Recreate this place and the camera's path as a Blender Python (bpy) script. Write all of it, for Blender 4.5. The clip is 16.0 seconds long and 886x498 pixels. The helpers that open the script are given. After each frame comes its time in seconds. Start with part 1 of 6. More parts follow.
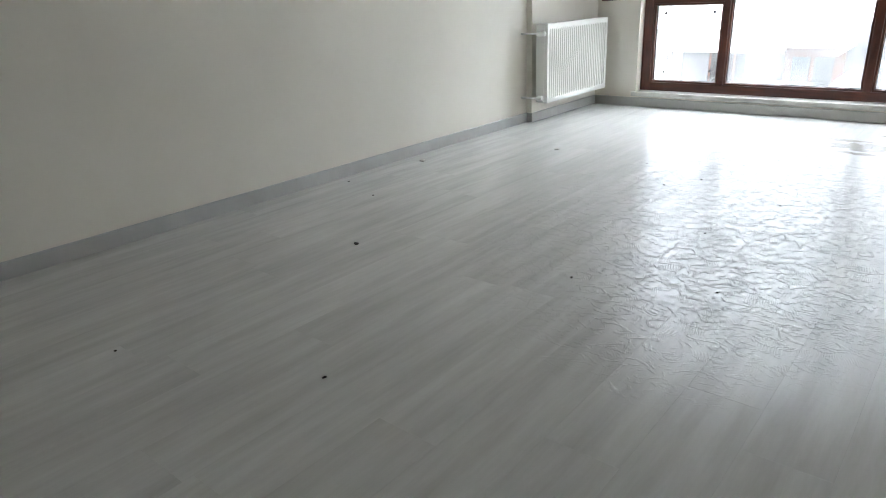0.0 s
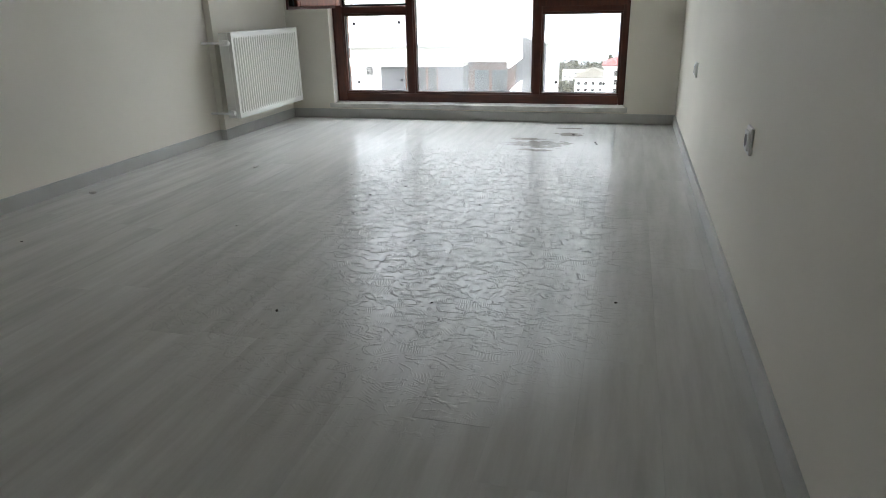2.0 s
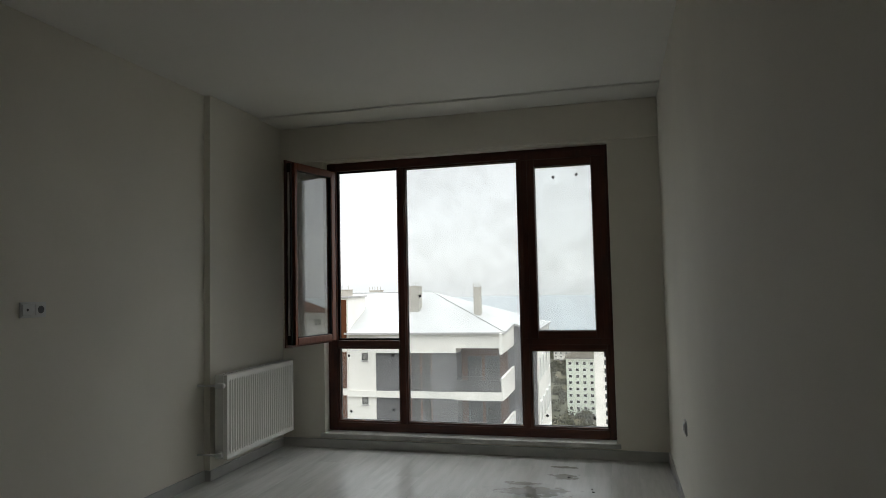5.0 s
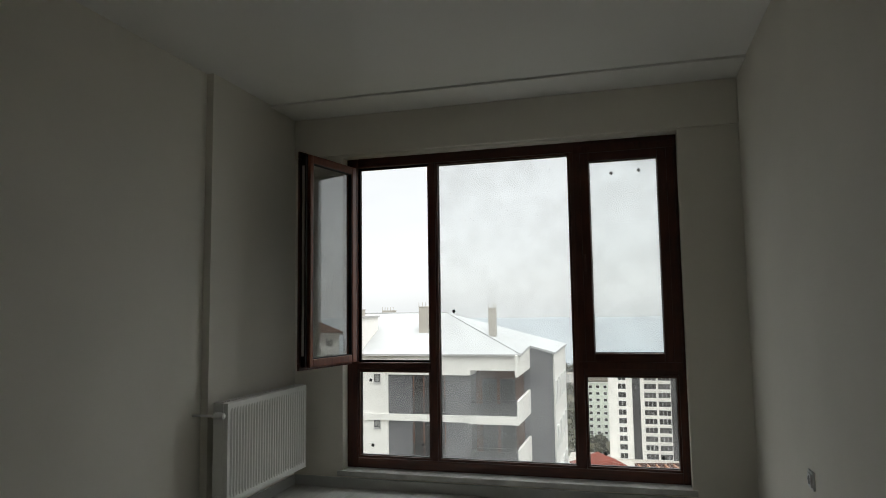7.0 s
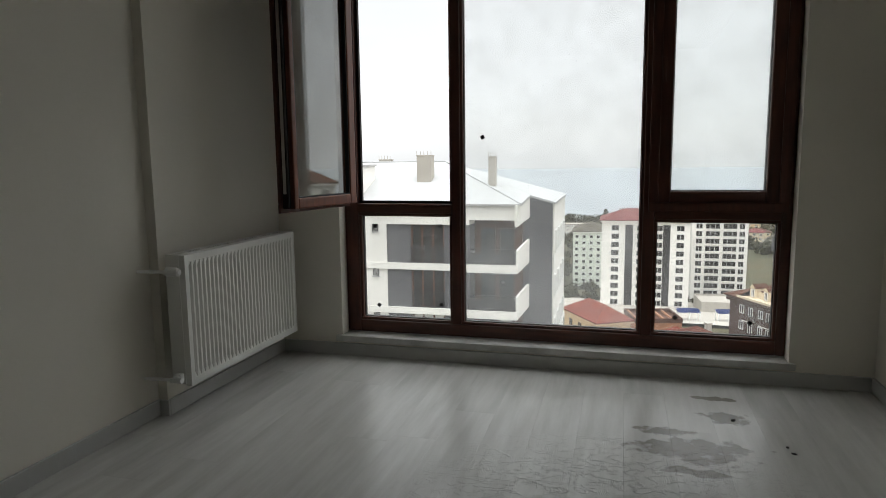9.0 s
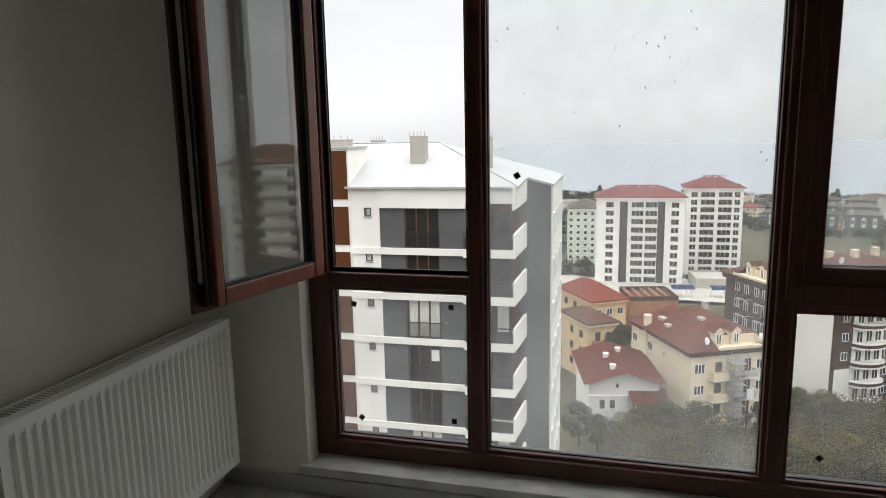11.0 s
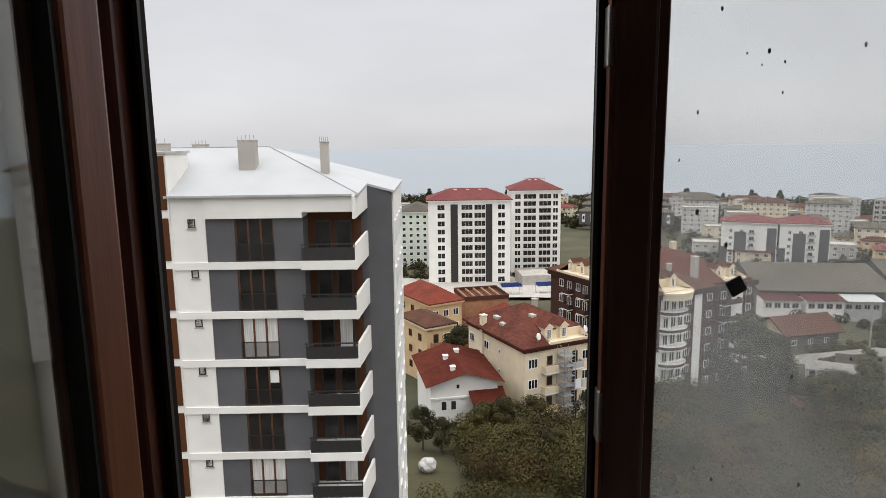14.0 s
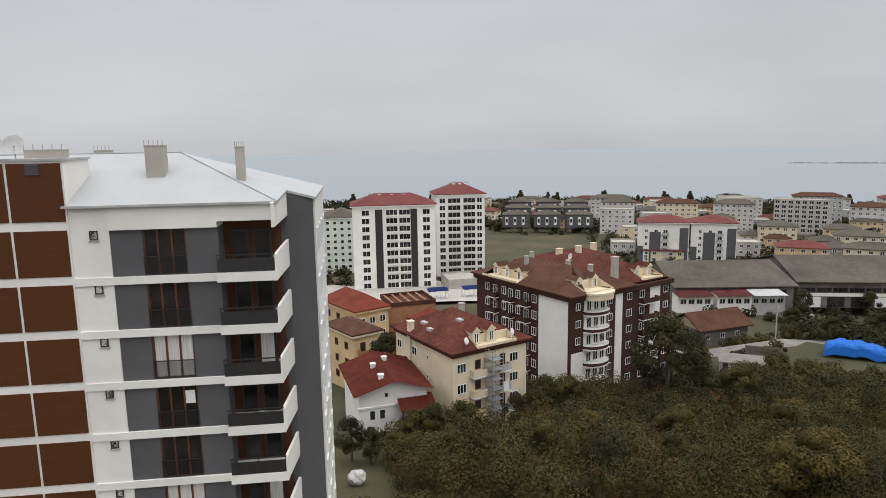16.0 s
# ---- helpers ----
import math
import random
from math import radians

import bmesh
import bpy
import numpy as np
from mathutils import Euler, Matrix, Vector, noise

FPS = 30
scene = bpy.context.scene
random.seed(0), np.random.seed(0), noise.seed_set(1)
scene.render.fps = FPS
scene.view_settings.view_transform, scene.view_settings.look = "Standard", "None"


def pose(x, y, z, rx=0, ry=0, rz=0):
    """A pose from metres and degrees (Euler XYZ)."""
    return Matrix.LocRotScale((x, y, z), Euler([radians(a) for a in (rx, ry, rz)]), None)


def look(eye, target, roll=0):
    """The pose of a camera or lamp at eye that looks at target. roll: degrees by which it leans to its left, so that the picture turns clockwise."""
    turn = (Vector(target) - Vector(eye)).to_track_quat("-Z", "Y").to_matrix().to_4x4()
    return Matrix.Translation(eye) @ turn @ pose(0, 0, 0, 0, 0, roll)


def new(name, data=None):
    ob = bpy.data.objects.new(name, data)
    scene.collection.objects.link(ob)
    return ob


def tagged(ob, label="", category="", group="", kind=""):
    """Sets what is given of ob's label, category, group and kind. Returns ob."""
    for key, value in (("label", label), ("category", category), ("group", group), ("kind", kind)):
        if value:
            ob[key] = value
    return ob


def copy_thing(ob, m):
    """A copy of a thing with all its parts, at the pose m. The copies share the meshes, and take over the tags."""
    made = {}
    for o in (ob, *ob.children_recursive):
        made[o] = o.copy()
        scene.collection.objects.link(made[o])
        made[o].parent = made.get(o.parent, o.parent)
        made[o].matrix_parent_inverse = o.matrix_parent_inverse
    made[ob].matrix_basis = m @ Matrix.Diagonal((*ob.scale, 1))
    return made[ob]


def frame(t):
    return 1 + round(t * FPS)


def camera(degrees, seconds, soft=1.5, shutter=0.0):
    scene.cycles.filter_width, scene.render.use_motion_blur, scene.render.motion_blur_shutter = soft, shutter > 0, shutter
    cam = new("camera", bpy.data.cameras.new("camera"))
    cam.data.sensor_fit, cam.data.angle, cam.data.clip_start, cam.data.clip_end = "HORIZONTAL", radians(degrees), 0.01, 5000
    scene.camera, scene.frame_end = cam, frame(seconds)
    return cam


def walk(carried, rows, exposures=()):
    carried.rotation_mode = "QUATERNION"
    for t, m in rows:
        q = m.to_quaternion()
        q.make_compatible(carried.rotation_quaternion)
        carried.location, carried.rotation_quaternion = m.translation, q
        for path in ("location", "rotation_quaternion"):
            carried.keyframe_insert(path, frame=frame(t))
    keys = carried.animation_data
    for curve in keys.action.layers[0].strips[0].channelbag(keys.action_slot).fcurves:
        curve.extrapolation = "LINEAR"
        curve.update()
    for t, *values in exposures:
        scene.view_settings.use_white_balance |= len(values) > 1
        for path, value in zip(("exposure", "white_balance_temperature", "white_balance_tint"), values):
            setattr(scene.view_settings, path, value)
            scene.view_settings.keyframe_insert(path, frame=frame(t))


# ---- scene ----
cam = camera(67.9, 16.0, soft=0.9)
PATH = [
    (0, (2.323, 0.806, 1.02), (1.112, 2.226, 0.3), -2.6),
    (0.5, (2.322, 0.89, 1.01), (1.316, 2.456, 0.284), -2.6),
    (1, (2.301, 1.013, 0.974), (1.478, 2.691, 0.261), -2.4),
    (1.5, (2.277, 1.054, 0.94), (1.646, 2.815, 0.233), -1.9),
    (2, (2.275, 1.102, 0.942), (1.77, 2.906, 0.241), -1.4),
    (2.5, (2.26, 1.121, 1.005), (1.793, 2.937, 0.311), -1.2),
    (3, (2.246, 1.096, 1.092), (1.786, 2.94, 0.468), -1.2),
    (3.5, (2.251, 1.107, 1.165), (1.779, 2.999, 0.722), -1.2),
    (4, (2.268, 1.138, 1.245), (1.782, 3.061, 0.984), -1.2),
    (4.5, (2.282, 1.154, 1.309), (1.784, 3.09, 1.248), -1.2),
    (5, (2.285, 1.166, 1.379), (1.783, 3.098, 1.496), -1.2),
    (5.2, (2.287, 1.179, 1.381), (1.777, 3.107, 1.537), -1.1),
    (7.5, (1.747, 2.147, 1.298), (1.213, 4.065, 1.48), -0.8),
    (8, (1.632, 2.405, 1.256), (1.1, 4.326, 1.421), -0.8),
    (8.5, (1.536, 2.663, 1.185), (1.008, 4.591, 1.112), -0.6),
    (8.7, (1.49, 2.765, 1.17), (0.966, 4.688, 0.945), -0.6),
    (10.8, (1.045, 4.135, 1.452), (0.511, 6.031, 1.11), -0.9),
    (11, (0.993, 4.246, 1.458), (0.487, 6.151, 1.121), -1.1),
    (11.5, (0.824, 4.532, 1.477), (0.436, 6.464, 1.135), -1.0),
    (12, (0.663, 4.808, 1.498), (0.353, 6.755, 1.159), -0.9),
    (12.5, (0.517, 5.058, 1.52), (0.272, 7.014, 1.184), -1.0),
    (13, (0.429, 5.323, 1.495), (0.304, 7.291, 1.158), -1.2),
    (13.5, (0.351, 5.597, 1.502), (0.308, 7.568, 1.164), -0.7),
    (14, (0.257, 5.843, 1.505), (0.25, 7.815, 1.172), -0.7),
    (14.5, (0.195, 6.075, 1.474), (0.268, 8.046, 1.143), -0.6),
    (15, (0.224, 6.314, 1.482), (0.386, 8.28, 1.152), -0.6),
    (15.5, (0.255, 6.610, 1.483), (0.445, 8.574, 1.158), -0.6),
    (16, (0.290, 6.800, 1.466), (0.509, 8.762, 1.144), -0.9),
]
EXPOSURES = [(0.0, 2.92, 6150, 13), (1.0, 2.26, 6200, 12), (2.0, 2.0, 6350, 12), (3.0, 1.92, 6450, 10), (4.0, 0.65, 6650, 11), (5.0, 0.34, 6700, 10), (8.0, 0.22, 6750, 10), (8.7, 0.30, 6750, 11),
             (11.0, 0.20, 6750, 13), (12.5, -0.06, 6700, 14), (14.0, -0.20, 6700, 15), (15.0, -0.34, 6650, 15), (16.0, -0.48, 6650, 14)]
walk(cam, [(t, look(e, g, r)) for t, e, g, r in PATH], EXPOSURES)

# ---- world and sun: an overcast sky ----
world = bpy.data.worlds.new("overcast_sky")
scene.world = world
world.use_nodes = True
wn, wl = world.node_tree.nodes, world.node_tree.links
wn.clear()
w_out = wn.new("ShaderNodeOutputWorld")
w_sky = wn.new("ShaderNodeTexSky")
w_sky.sky_type = "NISHITA"
w_sky.sun_disc = False
w_sky.sun_elevation, w_sky.sun_rotation = radians(48), radians(150)
w_grey = wn.new("ShaderNodeHueSaturation")
w_grey.inputs["Saturation"].default_value = 0.25
wl.new(w_sky.outputs["Color"], w_grey.inputs["Color"])
w_b1 = wn.new("ShaderNodeBackground")
w_b1.inputs["Strength"].default_value = 0.03
wl.new(w_grey.outputs["Color"], w_b1.inputs["Color"])
# cloud deck: brighter towards the zenith, with broad soft clouds
w_tc = wn.new("ShaderNodeTexCoord")
w_sep = wn.new("ShaderNodeSeparateXYZ")
wl.new(w_tc.outputs["Generated"], w_sep.inputs["Vector"])
w_ramp = wn.new("ShaderNodeMapRange")
w_ramp.interpolation_type = "SMOOTHSTEP"
w_ramp.inputs["From Min"].default_value, w_ramp.inputs["From Max"].default_value = 0.20, 0.82
w_ramp.inputs["To Min"].default_value, w_ramp.inputs["To Max"].default_value = 0.69, 2.95
wl.new(w_sep.outputs["Z"], w_ramp.inputs["Value"])
w_map = wn.new("ShaderNodeMapping")
w_map.inputs["Scale"].default_value = (2.0, 2.0, 7.0)
wl.new(w_tc.outputs["Generated"], w_map.inputs["Vector"])
w_noise = wn.new("ShaderNodeTexNoise")
w_noise.inputs["Scale"].default_value, w_noise.inputs["Detail"].default_value = 1.3, 4.0
wl.new(w_map.outputs["Vector"], w_noise.inputs["Vector"])
w_cl = wn.new("ShaderNodeMapRange")
w_cl.inputs["From Min"].default_value, w_cl.inputs["From Max"].default_value = 0.3, 0.7
w_cl.inputs["To Min"].default_value, w_cl.inputs["To Max"].default_value = 0.93, 1.07
wl.new(w_noise.outputs["Fac"], w_cl.inputs["Value"])
w_mul = wn.new("ShaderNodeMath")
w_mul.operation = "MULTIPLY"
wl.new(w_ramp.outputs["Result"], w_mul.inputs[0])
wl.new(w_cl.outputs["Result"], w_mul.inputs[1])
w_b2 = wn.new("ShaderNodeBackground")
w_b2.inputs["Color"].default_value = (0.90, 0.958, 1.0, 1)
wl.new(w_mul.outputs["Value"], w_b2.inputs["Strength"])
w_add = wn.new("ShaderNodeAddShader")
wl.new(w_b1.outputs[0], w_add.inputs[0])
wl.new(w_b2.outputs[0], w_add.inputs[1])
wl.new(w_add.outputs[0], w_out.inputs["Surface"])
sun_data = bpy.data.lights.new("sun", "SUN")
sun_data.energy, sun_data.angle, sun_data.color = 0.5, radians(25), (1.0, 0.96, 0.9)
sun = new("sun", sun_data)
sun.matrix_world = look((30, -25, 90), (0, 0, 0))

# ---- helpers for meshes and materials ----
def mat(name, color, rough=0.6, metal=0.0, vary=0.12, scale=3.0, bump=0.0, bscale=60.0, rand=0.0, stretch=(1, 1, 1), spec=0.5, dirt=0.0, dscale=0.6):
    """A painted, plastered or metal surface: two scales of tone, fine relief, optional soft dirt."""
    m = bpy.data.materials.new(name)
    m.use_nodes = True
    n, l = m.node_tree.nodes, m.node_tree.links
    b = n["Principled BSDF"]
    b.inputs["Roughness"].default_value, b.inputs["Metallic"].default_value = rough, metal
    b.inputs["Specular IOR Level"].default_value = spec
    geo = n.new("ShaderNodeNewGeometry")
    mp = n.new("ShaderNodeMapping")
    mp.inputs["Scale"].default_value = stretch
    l.new(geo.outputs["Position"], mp.inputs["Vector"])
    t1 = n.new("ShaderNodeTexNoise")
    t1.inputs["Scale"].default_value, t1.inputs["Detail"].default_value = scale, 5.0
    l.new(mp.outputs["Vector"], t1.inputs["Vector"])
    t2 = n.new("ShaderNodeTexNoise")
    t2.inputs["Scale"].default_value, t2.inputs["Detail"].default_value = dscale, 3.0
    l.new(geo.outputs["Position"], t2.inputs["Vector"])
    r1 = n.new("ShaderNodeMapRange")
    r1.inputs["From Min"].default_value, r1.inputs["From Max"].default_value = 0.3, 0.7
    r1.inputs["To Min"].default_value, r1.inputs["To Max"].default_value = 1 - vary, 1 + vary
    l.new(t1.outputs["Fac"], r1.inputs["Value"])
    r2 = n.new("ShaderNodeMapRange")
    r2.inputs["From Min"].default_value, r2.inputs["From Max"].default_value = 0.35, 0.7
    r2.inputs["To Min"].default_value, r2.inputs["To Max"].default_value = 1.0, 1 - dirt
    l.new(t2.outputs["Fac"], r2.inputs["Value"])
    mu = n.new("ShaderNodeMath")
    mu.operation = "MULTIPLY"
    l.new(r1.outputs["Result"], mu.inputs[0])
    l.new(r2.outputs["Result"], mu.inputs[1])
    val = mu.outputs["Value"]
    if rand:
        oi = n.new("ShaderNodeObjectInfo")
        r3 = n.new("ShaderNodeMapRange")
        r3.inputs["To Min"].default_value, r3.inputs["To Max"].default_value = 1 - rand, 1 + rand
        l.new(oi.outputs["Random"], r3.inputs["Value"])
        mu2 = n.new("ShaderNodeMath")
        mu2.operation = "MULTIPLY"
        l.new(val, mu2.inputs[0])
        l.new(r3.outputs["Result"], mu2.inputs[1])
        val = mu2.outputs["Value"]
    vm = n.new("ShaderNodeVectorMath")
    vm.operation = "SCALE"
    vm.inputs[0].default_value = color
    l.new(val, vm.inputs["Scale"])
    l.new(vm.outputs["Vector"], b.inputs["Base Color"])
    if bump:
        t3 = n.new("ShaderNodeTexNoise")
        t3.inputs["Scale"].default_value, t3.inputs["Detail"].default_value = bscale, 4.0
        l.new(mp.outputs["Vector"], t3.inputs["Vector"])
        bp = n.new("ShaderNodeBump")
        bp.inputs["Strength"].default_value, bp.inputs["Distance"].default_value = bump, 0.01
        l.new(t3.outputs["Fac"], bp.inputs["Height"])
        l.new(bp.outputs["Normal"], b.inputs["Normal"])
    return m


def glass_mat(name, haze_lo, haze_hi, specks=False, low_fog=0.0, ior=1.45):
    """Window glass with a film of dust; the film scatters daylight, and dried splashes sit on it."""
    m = bpy.data.materials.new(name)
    m.use_nodes = True
    n, l = m.node_tree.nodes, m.node_tree.links
    n.clear()
    out = n.new("ShaderNodeOutputMaterial")
    g = n.new("ShaderNodeBsdfPrincipled")
    g.inputs["Base Color"].default_value = (0.97, 0.985, 0.98, 1)
    g.inputs["Roughness"].default_value, g.inputs["IOR"].default_value = 0.0, ior
    g.inputs["Transmission Weight"].default_value = 1.0
    if haze_hi <= 0:
        l.new(g.outputs[0], out.inputs["Surface"])
        return m
    d = n.new("ShaderNodeBsdfTranslucent")
    d.inputs["Color"].default_value = (0.72, 0.73, 0.72, 1)
    d2 = n.new("ShaderNodeBsdfDiffuse")
    d2.inputs["Color"].default_value = (0.5, 0.5, 0.48, 1)
    dm = n.new("ShaderNodeMixShader")
    dm.inputs[0].default_value = 0.4
    l.new(d.outputs[0], dm.inputs[1])
    l.new(d2.outputs[0], dm.inputs[2])
    geo = n.new("ShaderNodeNewGeometry")
    t = n.new("ShaderNodeTexNoise")
    t.inputs["Scale"].default_value, t.inputs["Detail"].default_value = 3.5, 6.0
    l.new(geo.outputs["Position"], t.inputs["Vector"])
    r = n.new("ShaderNodeMapRange")
    r.inputs["From Min"].default_value, r.inputs["From Max"].default_value = 0.38, 0.72
    r.inputs["To Min"].default_value, r.inputs["To Max"].default_value = haze_lo, haze_hi
    l.new(t.outputs["Fac"], r.inputs["Value"])
    fac = r.outputs["Result"]
    if low_fog:
        sp = n.new("ShaderNodeSeparateXYZ")
        l.new(geo.outputs["Position"], sp.inputs["Vector"])
        rz = n.new("ShaderNodeMapRange")
        rz.inputs["From Min"].default_value, rz.inputs["From Max"].default_value = 1.25, 0.5
        rz.inputs["To Min"].default_value, rz.inputs["To Max"].default_value = 0.0, low_fog
        l.new(sp.outputs["Z"], rz.inputs["Value"])
        mm = n.new("ShaderNodeMath")
        mm.operation = "MULTIPLY_ADD"
        l.new(rz.outputs["Result"], mm.inputs[0])
        l.new(t.outputs["Fac"], mm.inputs[1])
        l.new(fac, mm.inputs[2])
        fac = mm.outputs["Value"]
    mx = n.new("ShaderNodeMixShader")
    l.new(fac, mx.inputs[0])
    l.new(g.outputs[0], mx.inputs[1])
    l.new(dm.outputs[0], mx.inputs[2])
    last = mx.outputs[0]
    if specks:
        mp = n.new("ShaderNodeMapping")
        mp.inputs["Scale"].default_value = (1.0, 1.0, 0.6)
        l.new(geo.outputs["Position"], mp.inputs["Vector"])
        v = n.new("ShaderNodeTexVoronoi")
        v.inputs["Scale"].default_value = 50.0
        v.inputs["Randomness"].default_value = 1.0
        l.new(mp.outputs["Vector"], v.inputs["Vector"])
        sc = n.new("ShaderNodeSeparateColor")
        l.new(v.outputs["Color"], sc.inputs["Color"])
        # spot size differs from cell to cell, many cells have none
        rs = n.new("ShaderNodeMapRange")
        rs.inputs["From Min"].default_value, rs.inputs["From Max"].default_value = 0.25, 1.0
        rs.inputs["To Min"].default_value, rs.inputs["To Max"].default_value = 0.0, 0.12
        l.new(sc.outputs["Red"], rs.inputs["Value"])
        lt = n.new("ShaderNodeMath")
        lt.operation = "LESS_THAN"
        l.new(v.outputs["Distance"], lt.inputs[0])
        l.new(rs.outputs["Result"], lt.inputs[1])
        big = n.new("ShaderNodeTexNoise")
        big.inputs["Scale"].default_value = 1.7
        l.new(geo.outputs["Position"], big.inputs["Vector"])
        gt = n.new("ShaderNodeMath")
        gt.operation = "GREATER_THAN"
        gt.inputs[1].default_value = 0.47
        l.new(big.outputs["Fac"], gt.inputs[0])
        ml = n.new("ShaderNodeMath")
        ml.operation = "MULTIPLY"
        l.new(lt.outputs[0], ml.inputs[0])
        l.new(gt.outputs[0], ml.inputs[1])
        sd = n.new("ShaderNodeBsdfDiffuse")
        sd.inputs["Color"].default_value = (0.16, 0.15, 0.14, 1)
        m2 = n.new("ShaderNodeMixShader")
        l.new(ml.outputs[0], m2.inputs[0])
        l.new(last, m2.inputs[1])
        l.new(sd.outputs[0], m2.inputs[2])
        last = m2.outputs[0]
    l.new(last, out.inputs["Surface"])
    return m


def box(bm, x0, x1, y0, y1, z0, z1, bevel=0.0, mi=0):
    v = [bm.verts.new(p) for p in ((x0, y0, z0), (x1, y0, z0), (x1, y1, z0), (x0, y1, z0), (x0, y0, z1), (x1, y0, z1), (x1, y1, z1), (x0, y1, z1))]
    fs = [bm.faces.new([v[i] for i in q]) for q in ((3, 2, 1, 0), (4, 5, 6, 7), (0, 1, 5, 4), (1, 2, 6, 5), (2, 3, 7, 6), (3, 0, 4, 7))]
    for f in fs:
        f.material_index = mi
    if bevel:
        es = {e for f in fs for e in f.edges}
        res = bmesh.ops.bevel(bm, geom=list(es), offset=bevel, segments=2, affect="EDGES", profile=0.5)
        for f in res["faces"]:
            f.material_index = mi
    return fs


def tube(bm, a, b, r0, r1=None, n=10, mi=0):
    a, b = Vector(a), Vector(b)
    r1 = r0 if r1 is None else r1
    q = (b - a).to_track_quat("Z", "Y").to_matrix()
    rings = []
    for c, r in ((a, r0), (b, r1)):
        rings.append([bm.verts.new(c + q @ Vector((r * math.cos(2 * math.pi * i / n), r * math.sin(2 * math.pi * i / n), 0))) for i in range(n)])
    for i in range(n):
        j = (i + 1) % n
        bm.faces.new((rings[0][i], rings[0][j], rings[1][j], rings[1][i])).material_index = mi
    bm.faces.new(rings[0][::-1]).material_index = mi
    bm.faces.new(rings[1]).material_index = mi


def poly(bm, pts, mi=0):
    f = bm.faces.new([bm.verts.new(p) for p in pts])
    f.material_index = mi
    return f


def to_mesh(name, bm, mats):
    me = bpy.data.meshes.new(name)
    bmesh.ops.recalc_face_normals(bm, faces=bm.faces)
    bm.to_mesh(me)
    bm.free()
    for m in (mats if isinstance(mats, (list, tuple)) else [mats]):
        me.materials.append(m)
    return me


def part(name, bm, mats, parent=None, label="", smooth=False):
    me = bm if isinstance(bm, bpy.types.Mesh) else to_mesh(name, bm, mats)
    if smooth:
        for p in me.polygons:
            p.use_smooth = True
    ob = new(name, me)
    ob.parent = parent
    if label:
        tagged(ob, label=label)
    return ob


def thing(name, label, category, loc=(0, 0, 0), rz=0.0, group="", kind=""):
    ob = new(name)
    ob.empty_display_size = 0.1
    ob.matrix_basis = pose(*loc, 0, 0, rz)
    return tagged(ob, label, category, group, kind)


def structure(name, bm, mats, label="", parent=None):
    ob = part(name, bm, mats, parent)
    return tagged(ob, label=label or name.replace("_", " "), category=name.split("_")[0], kind="structure")


# ---- materials of the room ----
M_wall = mat("wall_paint", (0.84, 0.805, 0.715), 0.75, vary=0.03, scale=1.4, bump=0.05, bscale=90, dirt=0.05, dscale=0.9)
M_ceil = mat("ceiling_paint", (0.87, 0.855, 0.81), 0.85, vary=0.02, scale=1.2, bump=0.03, bscale=70)
M_board = mat("grey_skirting", (0.52, 0.52, 0.50), 0.45, vary=0.06, scale=6, bump=0.02)
M_pvc = mat("mahogany_foil", (0.085, 0.022, 0.012), 0.42, vary=0.3, scale=9, stretch=(6, 6, 0.6), bump=0.06, bscale=40, dirt=0.25, dscale=5)
M_pvc_h = mat("mahogany_foil_rail", (0.085, 0.022, 0.012), 0.42, vary=0.3, scale=9, stretch=(0.6, 6, 6), bump=0.06, bscale=40, dirt=0.25, dscale=5)
M_pvc_o = mat("mahogany_foil_lighter", (0.17, 0.05, 0.022), 0.38, vary=0.22, scale=9, stretch=(6, 6, 0.6), bump=0.06, bscale=40)
M_dull = mat("dark_matt_foil", (0.016, 0.010, 0.008), 0.9, spec=0.1, vary=0.3, scale=12)
M_gasket = mat("black_gasket", (0.012, 0.012, 0.012), 0.6, vary=0.2)
M_steel = mat("zinc_hardware", (0.45, 0.43, 0.4), 0.35, metal=1.0, vary=0.1)
M_rad = mat("white_enamel", (0.80, 0.80, 0.76), 0.32, vary=0.02, scale=2)
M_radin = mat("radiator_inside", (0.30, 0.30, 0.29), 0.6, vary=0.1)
M_plastic = mat("white_plastic", (0.78, 0.78, 0.76), 0.35, vary=0.02)
M_socket = mat("socket_well", (0.10, 0.10, 0.10), 0.5, vary=0.1)
M_marble = mat("white_marble", (0.70, 0.69, 0.65), 0.45, vary=0.12, scale=7, dirt=0.35, dscale=5)
M_black = mat("black_rubber", (0.015, 0.015, 0.015), 0.7)
M_debris = mat("dark_crumb", (0.03, 0.025, 0.02), 0.9, vary=0.3)
M_chip = mat("plaster_chip", (0.45, 0.44, 0.41), 0.9, vary=0.2)
G_clean = glass_mat("sash_glass", 0.012, 0.05, ior=1.6)
G_dirty = glass_mat("dusty_glass", 0.06, 0.15, specks=True, low_fog=0.04)
G_dirty2 = glass_mat("dusty_glass_small", 0.04, 0.11)


